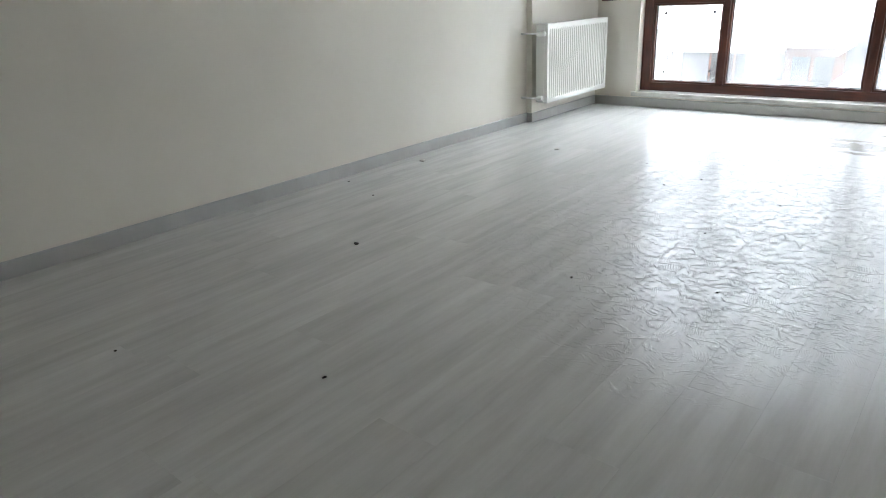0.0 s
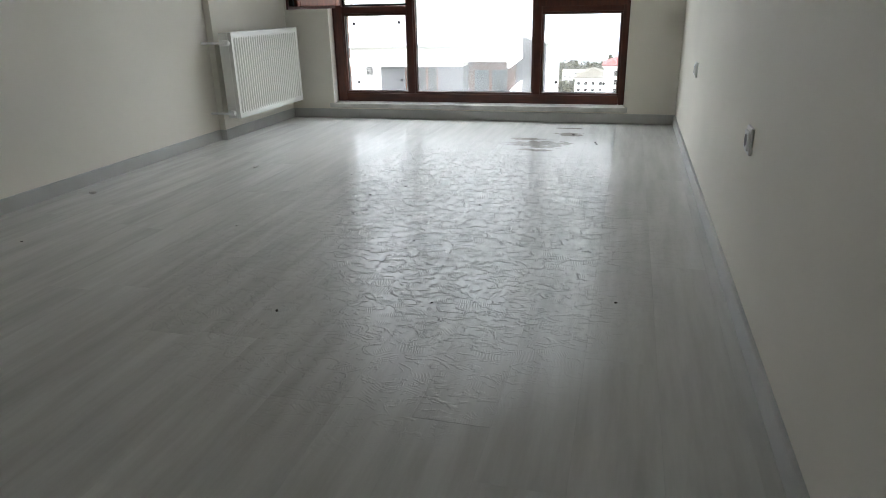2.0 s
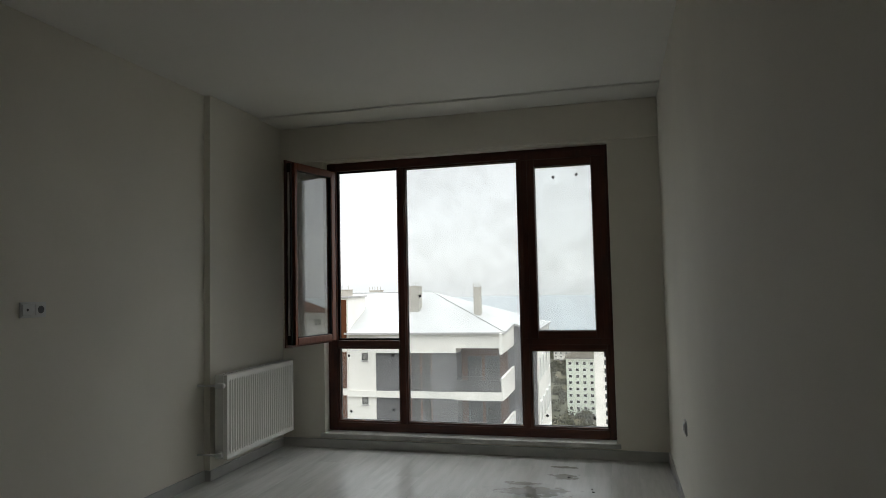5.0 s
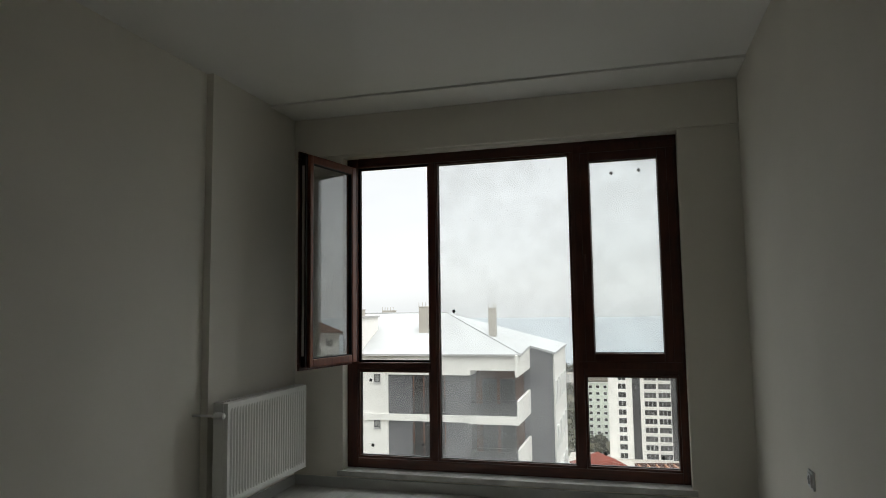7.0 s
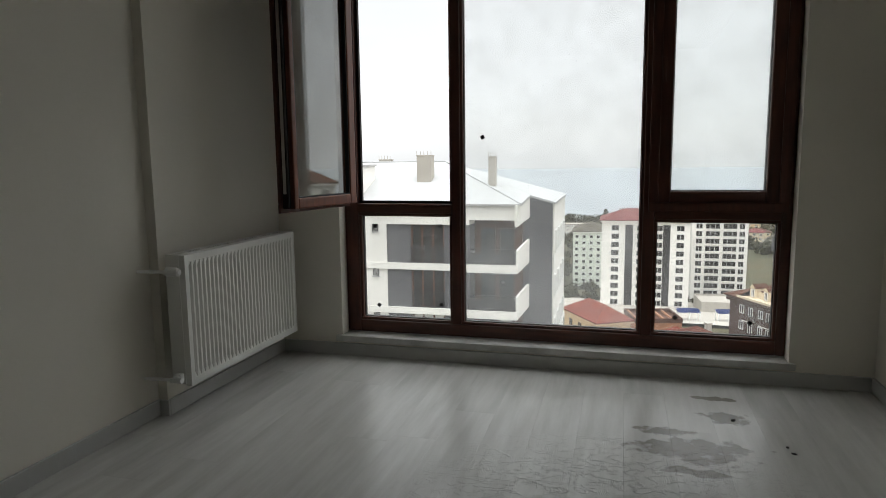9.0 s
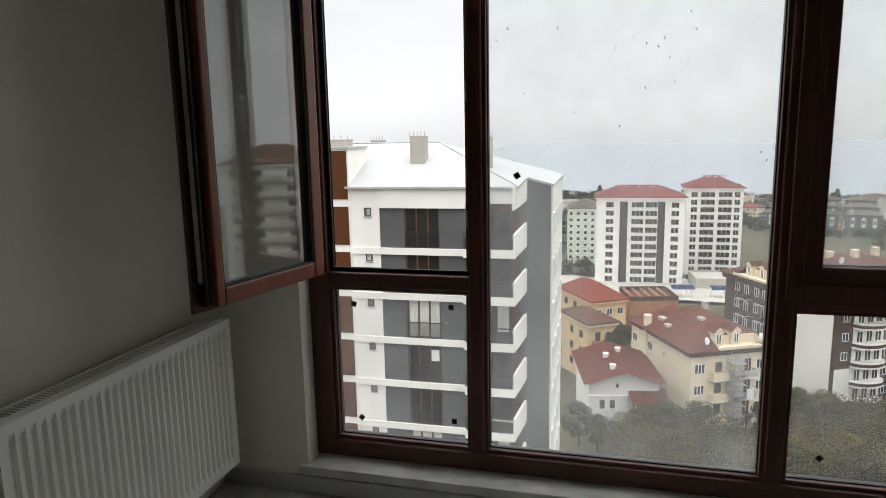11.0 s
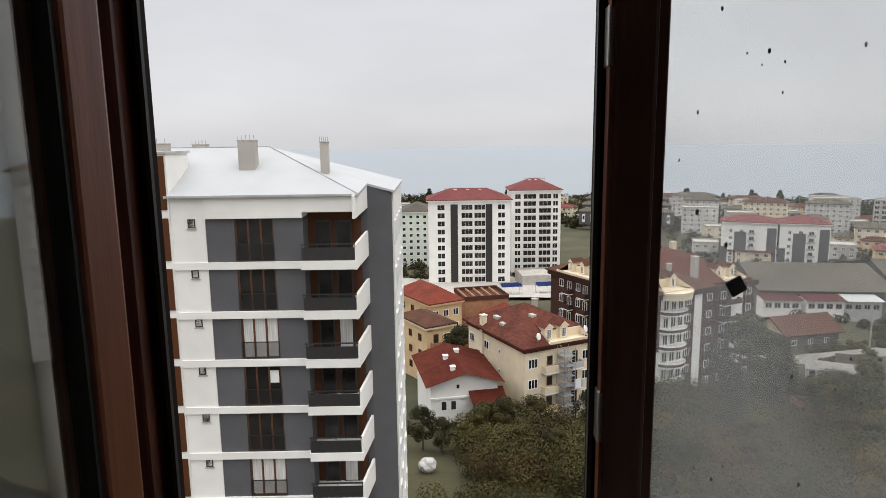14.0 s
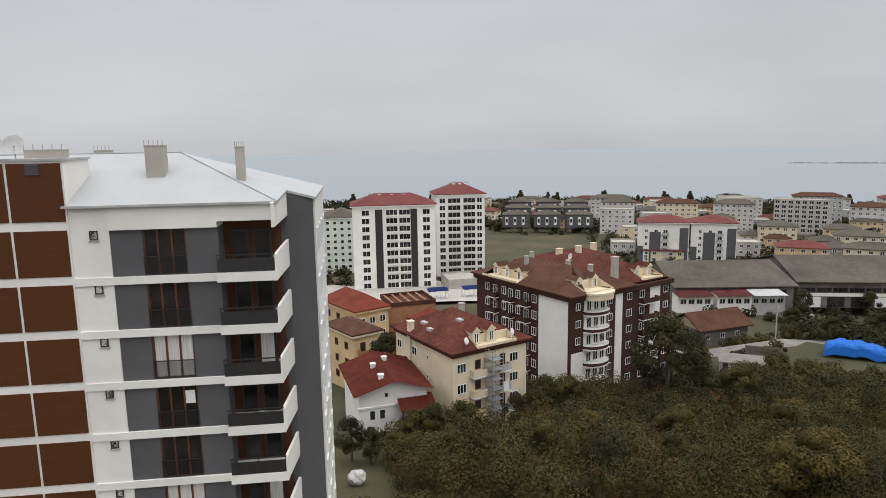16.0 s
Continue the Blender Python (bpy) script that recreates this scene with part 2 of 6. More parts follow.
def laminate():
    m = bpy.data.materials.new("grey_laminate")
    m.use_nodes = True
    n, l = m.node_tree.nodes, m.node_tree.links
    b = n["Principled BSDF"]
    geo, oi = n.new("ShaderNodeNewGeometry"), n.new("ShaderNodeObjectInfo")
    # grain runs along the plank; each plank takes another stretch of it
    off = n.new("ShaderNodeVectorMath")
    off.operation = "SCALE"
    off.inputs[0].default_value = (17.0, 31.0, 0.0)
    l.new(oi.outputs["Random"], off.inputs["Scale"])
    ad = n.new("ShaderNodeVectorMath")
    l.new(geo.outputs["Position"], ad.inputs[0])
    l.new(off.outputs["Vector"], ad.inputs[1])
    mp = n.new("ShaderNodeMapping")
    mp.inputs["Scale"].default_value = (9.0, 0.9, 1.0)
    l.new(ad.outputs["Vector"], mp.inputs["Vector"])
    grain = n.new("ShaderNodeTexNoise")
    grain.inputs["Scale"].default_value, grain.inputs["Detail"].default_value = 1.6, 8.0
    grain.inputs["Roughness"].default_value = 0.6
    l.new(mp.outputs["Vector"], grain.inputs["Vector"])
    fine = n.new("ShaderNodeTexNoise")
    fine.inputs["Scale"].default_value, fine.inputs["Detail"].default_value = 9.0, 5.0
    l.new(mp.outputs["Vector"], fine.inputs["Vector"])
    cr = n.new("ShaderNodeValToRGB")
    e = cr.color_ramp.elements
    e[0].position, e[0].color = 0.30, (0.50, 0.495, 0.465, 1)
    e[1].position, e[1].color = 0.66, (0.64, 0.635, 0.605, 1)
    l.new(grain.outputs["Fac"], cr.inputs["Fac"])
    tone = n.new("ShaderNodeMapRange")
    tone.inputs["To Min"].default_value, tone.inputs["To Max"].default_value = 0.965, 1.03
    l.new(oi.outputs["Random"], tone.inputs["Value"])
    # dust, footprints and scuffs: cloudy patches broken by fine streaks
    d1 = n.new("ShaderNodeTexNoise")
    d1.inputs["Scale"].default_value, d1.inputs["Detail"].default_value = 4.5, 8.0
    d1.inputs["Roughness"].default_value, d1.inputs["Distortion"].default_value = 0.68, 1.4
    l.new(geo.outputs["Position"], d1.inputs["Vector"])
    d2 = n.new("ShaderNodeTexNoise")
    d2.inputs["Scale"].default_value, d2.inputs["Detail"].default_value = 1.1, 2.0
    l.new(geo.outputs["Position"], d2.inputs["Vector"])
    dm = n.new("ShaderNodeMath")
    dm.operation = "MULTIPLY"
    l.new(d1.outputs["Fac"], dm.inputs[0])
    l.new(d2.outputs["Fac"], dm.inputs[1])
    dust = n.new("ShaderNodeMapRange")
    dust.inputs["From Min"].default_value, dust.inputs["From Max"].default_value = 0.22, 0.36
    l.new(dm.outputs["Value"], dust.inputs["Value"])
    dmix = n.new("ShaderNodeMix")
    dmix.data_type = "RGBA"
    dmix.inputs["B"].default_value = (0.70, 0.695, 0.67, 1)
    dfac = n.new("ShaderNodeMath")
    dfac.operation = "MULTIPLY"
    dfac.inputs[1].default_value = 0.05
    l.new(dust.outputs["Result"], dfac.inputs[0])
    l.new(dfac.outputs["Value"], dmix.inputs["Factor"])
    sc = n.new("ShaderNodeVectorMath")
    sc.operation = "SCALE"
    l.new(cr.outputs["Color"], sc.inputs[0])
    l.new(tone.outputs["Result"], sc.inputs["Scale"])
    l.new(sc.outputs["Vector"], dmix.inputs["A"])
    col = dmix.outputs["Result"]
    # dried puddles of dirt near the window
    for cx, cy, rx, ry in ((1.71, 5.64, 0.24, 0.13), (1.90, 6.02, 0.11, 0.08), (1.86, 6.27, 0.10, 0.035), (1.61, 5.80, 0.13, 0.05), (1.72, 5.44, 0.14, 0.035)):
        su = n.new("ShaderNodeVectorMath")
        su.operation = "SUBTRACT"
        su.inputs[1].default_value = (cx, cy, 0.01)
        l.new(geo.outputs["Position"], su.inputs[0])
        dv = n.new("ShaderNodeVectorMath")
        dv.operation = "DIVIDE"
        dv.inputs[1].default_value = (rx, ry, 1.0)
        l.new(su.outputs["Vector"], dv.inputs[0])
        ln = n.new("ShaderNodeVectorMath")
        ln.operation = "LENGTH"
        l.new(dv.outputs["Vector"], ln.inputs[0])
        wob = n.new("ShaderNodeTexNoise")
        wob.inputs["Scale"].default_value, wob.inputs["Detail"].default_value = 14.0, 5.0
        l.new(geo.outputs["Position"], wob.inputs["Vector"])
        a2 = n.new("ShaderNodeMath")
        a2.operation = "MULTIPLY_ADD"
        a2.inputs[1].default_value = 2.4
        l.new(wob.outputs["Fac"], a2.inputs[0])
        l.new(ln.outputs["Value"], a2.inputs[2])
        st = n.new("ShaderNodeMapRange")
        st.inputs["From Min"].default_value, st.inputs["From Max"].default_value = 2.15, 1.85
        st.inputs["To Max"].default_value = 0.85
        l.new(a2.outputs["Value"], st.inputs["Value"])
        mx = n.new("ShaderNodeMix")
        mx.data_type = "RGBA"
        mx.inputs["B"].default_value = (0.17, 0.15, 0.12, 1)
        l.new(st.outputs["Result"], mx.inputs["Factor"])
        l.new(col, mx.inputs["A"])
        col = mx.outputs["Result"]
    l.new(col, b.inputs["Base Color"])
    ro = n.new("ShaderNodeMapRange")
    ro.inputs["To Min"].default_value, ro.inputs["To Max"].default_value = 0.245, 0.26
    l.new(dust.outputs["Result"], ro.inputs["Value"])
    b.inputs["Specular IOR Level"].default_value = 0.30
    # tread prints: each cell holds one sole mark, a patch of fine parallel ribs turned its own way
    def prints(scale, ribs, lx, ly, share, shift):
        mv = n.new("ShaderNodeMapping")
        mv.inputs["Location"].default_value = shift
        l.new(geo.outputs["Position"], mv.inputs["Vector"])
        v = n.new("ShaderNodeTexVoronoi")
        v.voronoi_dimensions = "2D"
        v.inputs["Scale"].default_value = scale
        l.new(mv.outputs["Vector"], v.inputs["Vector"])
        su = n.new("ShaderNodeVectorMath")
        su.operation = "SUBTRACT"
        l.new(mv.outputs["Vector"], su.inputs[0])
        l.new(v.outputs["Position"], su.inputs[1])
        sc_ = n.new("ShaderNodeSeparateColor")
        l.new(v.outputs["Color"], sc_.inputs["Color"])
        an = n.new("ShaderNodeMath")
        an.operation = "MULTIPLY"
        an.inputs[1].default_value = 2.6
        l.new(sc_.outputs["Red"], an.inputs[0])
        ro_ = n.new("ShaderNodeVectorRotate")
        ro_.rotation_type = "Z_AXIS"
        l.new(su.outputs["Vector"], ro_.inputs["Vector"])
        l.new(an.outputs["Value"], ro_.inputs["Angle"])
        w_ = n.new("ShaderNodeTexWave")
        w_.bands_direction = "Y"
        w_.inputs["Scale"].default_value = ribs
        w_.inputs["Distortion"].default_value, w_.inputs["Detail"].default_value = 5.0, 3.0
        w_.inputs["Detail Scale"].default_value = 1.2
        l.new(ro_.outputs["Vector"], w_.inputs["Vector"])
        dv = n.new("ShaderNodeVectorMath")
        dv.operation = "DIVIDE"
        dv.inputs[1].default_value = (lx, ly, 1e6)
        l.new(ro_.outputs["Vector"], dv.inputs[0])
        ln = n.new("ShaderNodeVectorMath")
        ln.operation = "LENGTH"
        l.new(dv.outputs["Vector"], ln.inputs[0])
        wb = n.new("ShaderNodeTexNoise")
        wb.inputs["Scale"].default_value, wb.inputs["Detail"].default_value = 22.0, 4.0
        l.new(geo.outputs["Position"], wb.inputs["Vector"])
        ad_ = n.new("ShaderNodeMath")
        ad_.operation = "MULTIPLY_ADD"
        ad_.inputs[1].default_value = 3.2
        l.new(wb.outputs["Fac"], ad_.inputs[0])
        l.new(ln.outputs["Value"], ad_.inputs[2])
        ms = n.new("ShaderNodeMapRange")
        ms.inputs["From Min"].default_value, ms.inputs["From Max"].default_value = 2.5, 1.9
        l.new(ad_.outputs["Value"], ms.inputs["Value"])
        on = n.new("ShaderNodeMath")
        on.operation = "LESS_THAN"
        on.inputs[1].default_value = share
        l.new(sc_.outputs["Green"], on.inputs[0])
        m1 = n.new("ShaderNodeMath")
        m1.operation = "MULTIPLY"
        l.new(ms.outputs["Result"], m1.inputs[0])
        l.new(on.outputs["Value"], m1.inputs[1])
        m2 = n.new("ShaderNodeMath")
        m2.operation = "MULTIPLY"
        l.new(w_.outputs["Fac"], m2.inputs[0])
        l.new(m1.outputs["Value"], m2.inputs[1])
        m3 = n.new("ShaderNodeMath")
        m3.operation = "MULTIPLY"
        m3.inputs[1].default_value = 0.40
        l.new(m2.outputs["Value"], m3.inputs[0])
        return m3.outputs["Value"]

    wm = n.new("ShaderNodeMath")
    wm.operation = "MAXIMUM"
    l.new(prints(9.0, 34.0, 0.035, 0.06, 0.7, (0.0, 0.0, 0.0)), wm.inputs[0])
    l.new(prints(14.0, 46.0, 0.022, 0.035, 0.55, (3.3, 1.7, 0.0)), wm.inputs[1])
    # scuffs: broken strokes across the planks
    sm = n.new("ShaderNodeMapping")
    sm.inputs["Scale"].default_value = (5.0, 7.5, 1.0)
    l.new(geo.outputs["Position"], sm.inputs["Vector"])
    st1 = n.new("ShaderNodeTexNoise")
    st1.inputs["Scale"].default_value, st1.inputs["Detail"].default_value = 2.1, 6.0
    st1.inputs["Roughness"].default_value, st1.inputs["Distortion"].default_value = 0.60, 2.6
    l.new(sm.outputs["Vector"], st1.inputs["Vector"])
    sr = n.new("ShaderNodeMapRange")
    sr.inputs["From Min"].default_value, sr.inputs["From Max"].default_value = 0.53, 0.61
    sr.inputs["To Max"].default_value = 1.0
    l.new(st1.outputs["Fac"], sr.inputs["Value"])
    wx = n.new("ShaderNodeMath")
    wx.operation = "MAXIMUM"
    l.new(wm.outputs["Value"], wx.inputs[0])
    l.new(sr.outputs["Result"], wx.inputs[1])
    wm = wx
    # the trodden stretch before the window carries most of the marks
    tsu = n.new("ShaderNodeVectorMath")
    tsu.operation = "SUBTRACT"
    tsu.inputs[1].default_value = (1.5, 4.0, 0.0)
    l.new(geo.outputs["Position"], tsu.inputs[0])
    tdv = n.new("ShaderNodeVectorMath")
    tdv.operation = "DIVIDE"
    tdv.inputs[1].default_value = (0.95, 1.5, 1.0)
    l.new(tsu.outputs["Vector"], tdv.inputs[0])
    tln = n.new("ShaderNodeVectorMath")
    tln.operation = "LENGTH"
    l.new(tdv.outputs["Vector"], tln.inputs[0])
    tmr = n.new("ShaderNodeMapRange")
    tmr.inputs["From Min"].default_value, tmr.inputs["From Max"].default_value = 1.25, 0.7
    tmr.inputs["To Min"].default_value, tmr.inputs["To Max"].default_value = 0.0, 1.0
    l.new(tln.outputs["Value"], tmr.inputs["Value"])
    wm0 = wm
    wm = n.new("ShaderNodeMath")
    wm.operation = "MULTIPLY"
    l.new(wm0.outputs["Value"], wm.inputs[0])
    l.new(tmr.outputs["Result"], wm.inputs[1])
    rr = n.new("ShaderNodeMath")
    rr.operation = "MULTIPLY_ADD"
    rr.inputs[1].default_value = -0.12
    l.new(wm.outputs["Value"], rr.inputs[0])
    l.new(ro.outputs["Result"], rr.inputs[2])
    l.new(rr.outputs["Value"], b.inputs["Roughness"])
    hs_ = n.new("ShaderNodeMath")
    hs_.operation = "MULTIPLY_ADD"
    hs_.inputs[1].default_value = 0.75
    dl = n.new("ShaderNodeMath")
    dl.operation = "MULTIPLY"
    dl.inputs[1].default_value = 0.03
    l.new(d1.outputs["Fac"], dl.inputs[0])
    l.new(wm.outputs["Value"], hs_.inputs[0])
    l.new(dl.outputs["Value"], hs_.inputs[2])
    bp = n.new("ShaderNodeBump")
    bp.inputs["Strength"].default_value, bp.inputs["Distance"].default_value = 0.7, 0.005
    l.new(hs_.outputs["Value"], bp.inputs["Height"])
    bp2 = n.new("ShaderNodeBump")
    bp2.inputs["Strength"].default_value, bp2.inputs["Distance"].default_value = 0.05, 0.002
    l.new(fine.outputs["Fac"], bp2.inputs["Height"])
    l.new(bp.outputs["Normal"], bp2.inputs["Normal"])
    l.new(bp2.outputs["Normal"], b.inputs["Normal"])
    return m


M_floor = laminate()

# ---- the room ----
FZ, CZ = 0.01, 2.86            # floor, ceiling
XL, XC, XR = -0.665, -0.615, 2.650   # wall by the socket, pier face, far wall
YB, YC, YW = -0.9, 5.45, 6.55   # back wall, pier, window wall
WX0, WX1, WZ0, WZ1 = -0.212, 2.258, 0.140, 2.518   # window opening

bm = bmesh.new()
box(bm, XL - 0.2, XL, YB, YC, -0.1, CZ)
structure("wall_west", bm, M_wall, "off-white painted plaster wall")
bm = bmesh.new()
box(bm, XL - 0.2, XC, YC, YW, -0.1, CZ)
structure("wall_west_pier", bm, M_wall, "shallow painted wall pier behind the radiator")
bm = bmesh.new()
box(bm, XR, XR + 0.2, YB, YW, -0.1, CZ)
structure("wall_east", bm, M_wall, "off-white painted plaster wall with sockets")
bm = bmesh.new()
box(bm, XL - 0.2, XR + 0.2, YB - 0.2, YB, -0.1, CZ)
structure("wall_south", bm, M_wall, "plain off-white painted wall")
bm = bmesh.new()
box(bm, XL - 0.2, WX0, YW, YW + 0.26, -0.1, CZ)
box(bm, WX1, XR + 0.2, YW, YW + 0.26, -0.1, CZ)
box(bm, WX0, WX1, YW, YW + 0.26, WZ1, CZ)
box(bm, WX0, WX1, YW, YW + 0.26, -0.1, 0.095)
structure("wall_north", bm, M_wall, "painted window wall with a wide low opening")
bm = bmesh.new()
box(bm, XL - 0.2, XR + 0.2, YB - 0.2, YW + 0.26, CZ, CZ + 0.2)
structure("ceiling", bm, M_ceil, "smooth white painted ceiling")
bm = bmesh.new()
box(bm, XC, XR, YW - 0.03, YW, WZ1 + 0.012, CZ - 0.018, 0.008)
structure("wall_north_beam", bm, M_wall, "slightly proud plastered beam over the window")
bm = bmesh.new()
box(bm, XC, XR, 6.15, YW, CZ - 0.018, CZ, 0.004)
structure("trim_ceiling", bm, M_ceil, "flat white plaster strip along the window wall")
bm = bmesh.new()
box(bm, XL - 0.2, XR + 0.2, YB - 0.2, YW + 0.26, -0.25, -0.002)
floor = structure("floor", bm, M_black, "pale grey wood-look laminate floor, dusty and scuffed")
for nm, lab, b in (("baseboard_west", "grey skirting board", (XL, XL + 0.014, YB, YC, FZ, 0.085)),
                   ("baseboard_pier_end", "grey skirting board return", (XL + 0.014, XC + 0.014, YC - 0.014, YC, FZ, 0.085)),
                   ("baseboard_pier", "grey skirting board", (XC, XC + 0.014, YC, YW - 0.014, FZ, 0.085)),
                   ("baseboard_north", "grey skirting board below the window", (XC, XR - 0.014, YW - 0.014, YW, FZ, 0.085)),
                   ("baseboard_east", "grey skirting board", (XR - 0.014, XR, YB, YW, FZ, 0.085)),
                   ("baseboard_south", "grey skirting board", (XL + 0.014, XR - 0.014, YB, YB + 0.014, FZ, 0.085))):
    bm = bmesh.new()
    box(bm, *b, 0.003)
    structure(nm, bm, M_board, lab)

# window sill: worn white marble slab
bm = bmesh.new()
box(bm, WX0 - 0.035, WX1 + 0.03, YW - 0.025, YW, 0.097, 0.135, 0.004)
box(bm, WX0, WX1, YW, YW + 0.26, 0.095, 0.133)
structure("trim_sill", bm, M_marble, "worn white marble window sill with mortar stains")

# ---- the window: mahogany-coloured frame, four fixed or shut lights and one open sash ----
FY0, FY1, GY = 6.637, 6.712, 6.682
window = thing("window_1", "wide mahogany-brown plastic window with one sash open inwards", "window", (0, 0, 0), kind="structure")


def rail(nm, x0, x1, z0, z1, horizontal, y0=FY0, y1=FY1, bev=0.006, label=""):
    bm = bmesh.new()
    box(bm, x0, x1, y0, y1, z0, z1, bev)
    return part(nm, bm, M_pvc_h if horizontal else M_pvc, window, label)


def beads(x0, x1, z0, z1, w=0.016):
    """Glazing beads round a light: stepped inwards, with a dark gasket line at the glass."""
    bm = bmesh.new()
    for (a, b, c, d) in ((x0, x1, z0, z0 + w), (x0, x1, z1 - w, z1), (x0, x0 + w, z0 + w, z1 - w), (x1 - w, x1, z0 + w, z1 - w)):
        box(bm, a, b, FY0 + 0.014, GY + 0.02, c, d, 0.003)
    ob = part("glazing_bead", bm, M_pvc, window)
    bm = bmesh.new()
    g = w + 0.004
    for (a, b, c, d) in ((x0 + w, x1 - w, z0 + w, z0 + g), (x0 + w, x1 - w, z1 - g, z1 - w), (x0 + w, x0 + g, z0 + g, z1 - g), (x1 - g, x1 - w, z0 + g, z1 - g)):
        box(bm, a, b, GY - 0.010, GY + 0.018, c, d)
    part("gasket", bm, M_gasket, ob)


def pane(x0, x1, z0, z1, m, y=GY, label="dusty window pane"):
    bm = bmesh.new()
    box(bm, x0, x1, y, y + 0.006, z0, z1)
    p = part("pane", bm, m, window, label)
    p.visible_shadow = False
    return p


JX0, ML0, ML1, MR0, MR1, JX1 = -0.110, 0.446, 0.526, 1.510, 1.600, 2.194   # jambs and mullions
ZB, ZT, TR0, TR1 = 0.228, 2.430, 0.855, 0.943
rail("jamb", WX0, JX0 - 0.016, WZ0, WZ1, False)
rail("jamb", JX1 + 0.016, WX1, WZ0, WZ1, False)
rail("bottom_rail", JX0 - 0.016, JX1 + 0.016, WZ0, ZB - 0.016, True)
rail("top_rail", JX0 - 0.016, JX1 + 0.016, ZT + 0.016, WZ1, True)
rail("mullion", ML0 + 0.012, ML1 - 0.016, ZB - 0.016, ZT + 0.016, False)
rail("mullion", MR0 + 0.016, MR1 - 0.016, ZB - 0.016, ZT + 0.016, False)
rail("transom", JX0 - 0.016, ML0 + 0.012, TR0 + 0.016, TR1 - 0.014, True)
rail("transom", MR1 - 0.016, JX1 + 0.016, 0.839 + 0.016, 0.905, True)
beads(JX0 - 0.016, ML0 + 0.012, ZB - 0.016, TR0 + 0.016)
beads(ML1 - 0.016, MR0 + 0.016, ZB - 0.016, ZT + 0.016)
beads(MR1 - 0.016, JX1 + 0.016, ZB - 0.016, 0.839 + 0.016)
pane(JX0 - 0.01, ML0 + 0.01, ZB - 0.01, TR0 + 0.01, G_dirty2)
pane(ML1 - 0.01, MR0 + 0.01, ZB - 0.01, ZT + 0.01, G_dirty, label="large dusty pane with dried splashes")
pane(MR1 - 0.01, JX1 + 0.01, ZB - 0.01, 0.849, G_dirty2)
# chalky finger marks on the lower pane
rg_ = random.Random(21)
bm = bmesh.new()
for cx, cz, n_m in ((0.16, 0.775, 7), (0.31, 0.74, 6), (0.05, 0.66, 4), (0.24, 0.655, 6)):
    for k in range(n_m):
        x0, z0 = cx + (k - n_m / 2) * 0.018, cz + rg_.uniform(-0.008, 0.008)
        a0 = rg_.uniform(-1.2, 1.2)
        for q in range(3):
            x1, z1 = x0 + 0.010 * math.cos(a0), z0 + 0.014 * math.sin(a0)
            tube(bm, (x0, GY - 0.001, z0), (x1, GY - 0.001, z1), 0.0009, n=4)
            x0, z0, a0 = x1, z1, a0 + rg_.uniform(0.6, 2.2)
part("finger_mark", bm, M_chip, window, "chalky scrawl on the lower pane")
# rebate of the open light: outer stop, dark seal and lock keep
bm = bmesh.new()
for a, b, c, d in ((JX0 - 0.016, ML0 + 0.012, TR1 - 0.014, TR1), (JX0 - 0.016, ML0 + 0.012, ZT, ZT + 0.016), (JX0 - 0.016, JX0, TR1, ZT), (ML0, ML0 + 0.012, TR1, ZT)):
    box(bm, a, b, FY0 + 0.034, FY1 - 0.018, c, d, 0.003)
stop = part("frame_stop", bm, M_dull, window, "dark matt outer stop of the open light")
bm = bmesh.new()
for a, b, c, d in ((JX0 - 0.006, ML0 + 0.006, TR1 - 0.003, TR1 + 0.003), (JX0 - 0.003, JX0 + 0.003, TR1 + 0.003, ZT), (ML0 - 0.003, ML0 + 0.003, TR1 + 0.003, ZT)):
    box(bm, a, b, FY0 + 0.026, FY0 + 0.034, c, d)
part("gasket", bm, M_gasket, stop)
for z in (1.148, 1.62, 2.12):
    bm = bmesh.new()
    box(bm, ML0 + 0.004, ML0 + 0.012, 6.641, 6.663, z - 0.035, z + 0.035, 0.002)
    part("lock_keep", bm, M_steel, window, "zinc lock keep")
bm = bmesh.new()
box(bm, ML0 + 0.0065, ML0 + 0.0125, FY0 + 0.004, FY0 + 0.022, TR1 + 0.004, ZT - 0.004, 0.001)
part("edge_strip", bm, M_pvc_o, window, "orange-brown strip on the mullion edge")
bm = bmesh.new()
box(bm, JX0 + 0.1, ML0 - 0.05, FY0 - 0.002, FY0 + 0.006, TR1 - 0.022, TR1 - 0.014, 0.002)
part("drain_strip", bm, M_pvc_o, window)


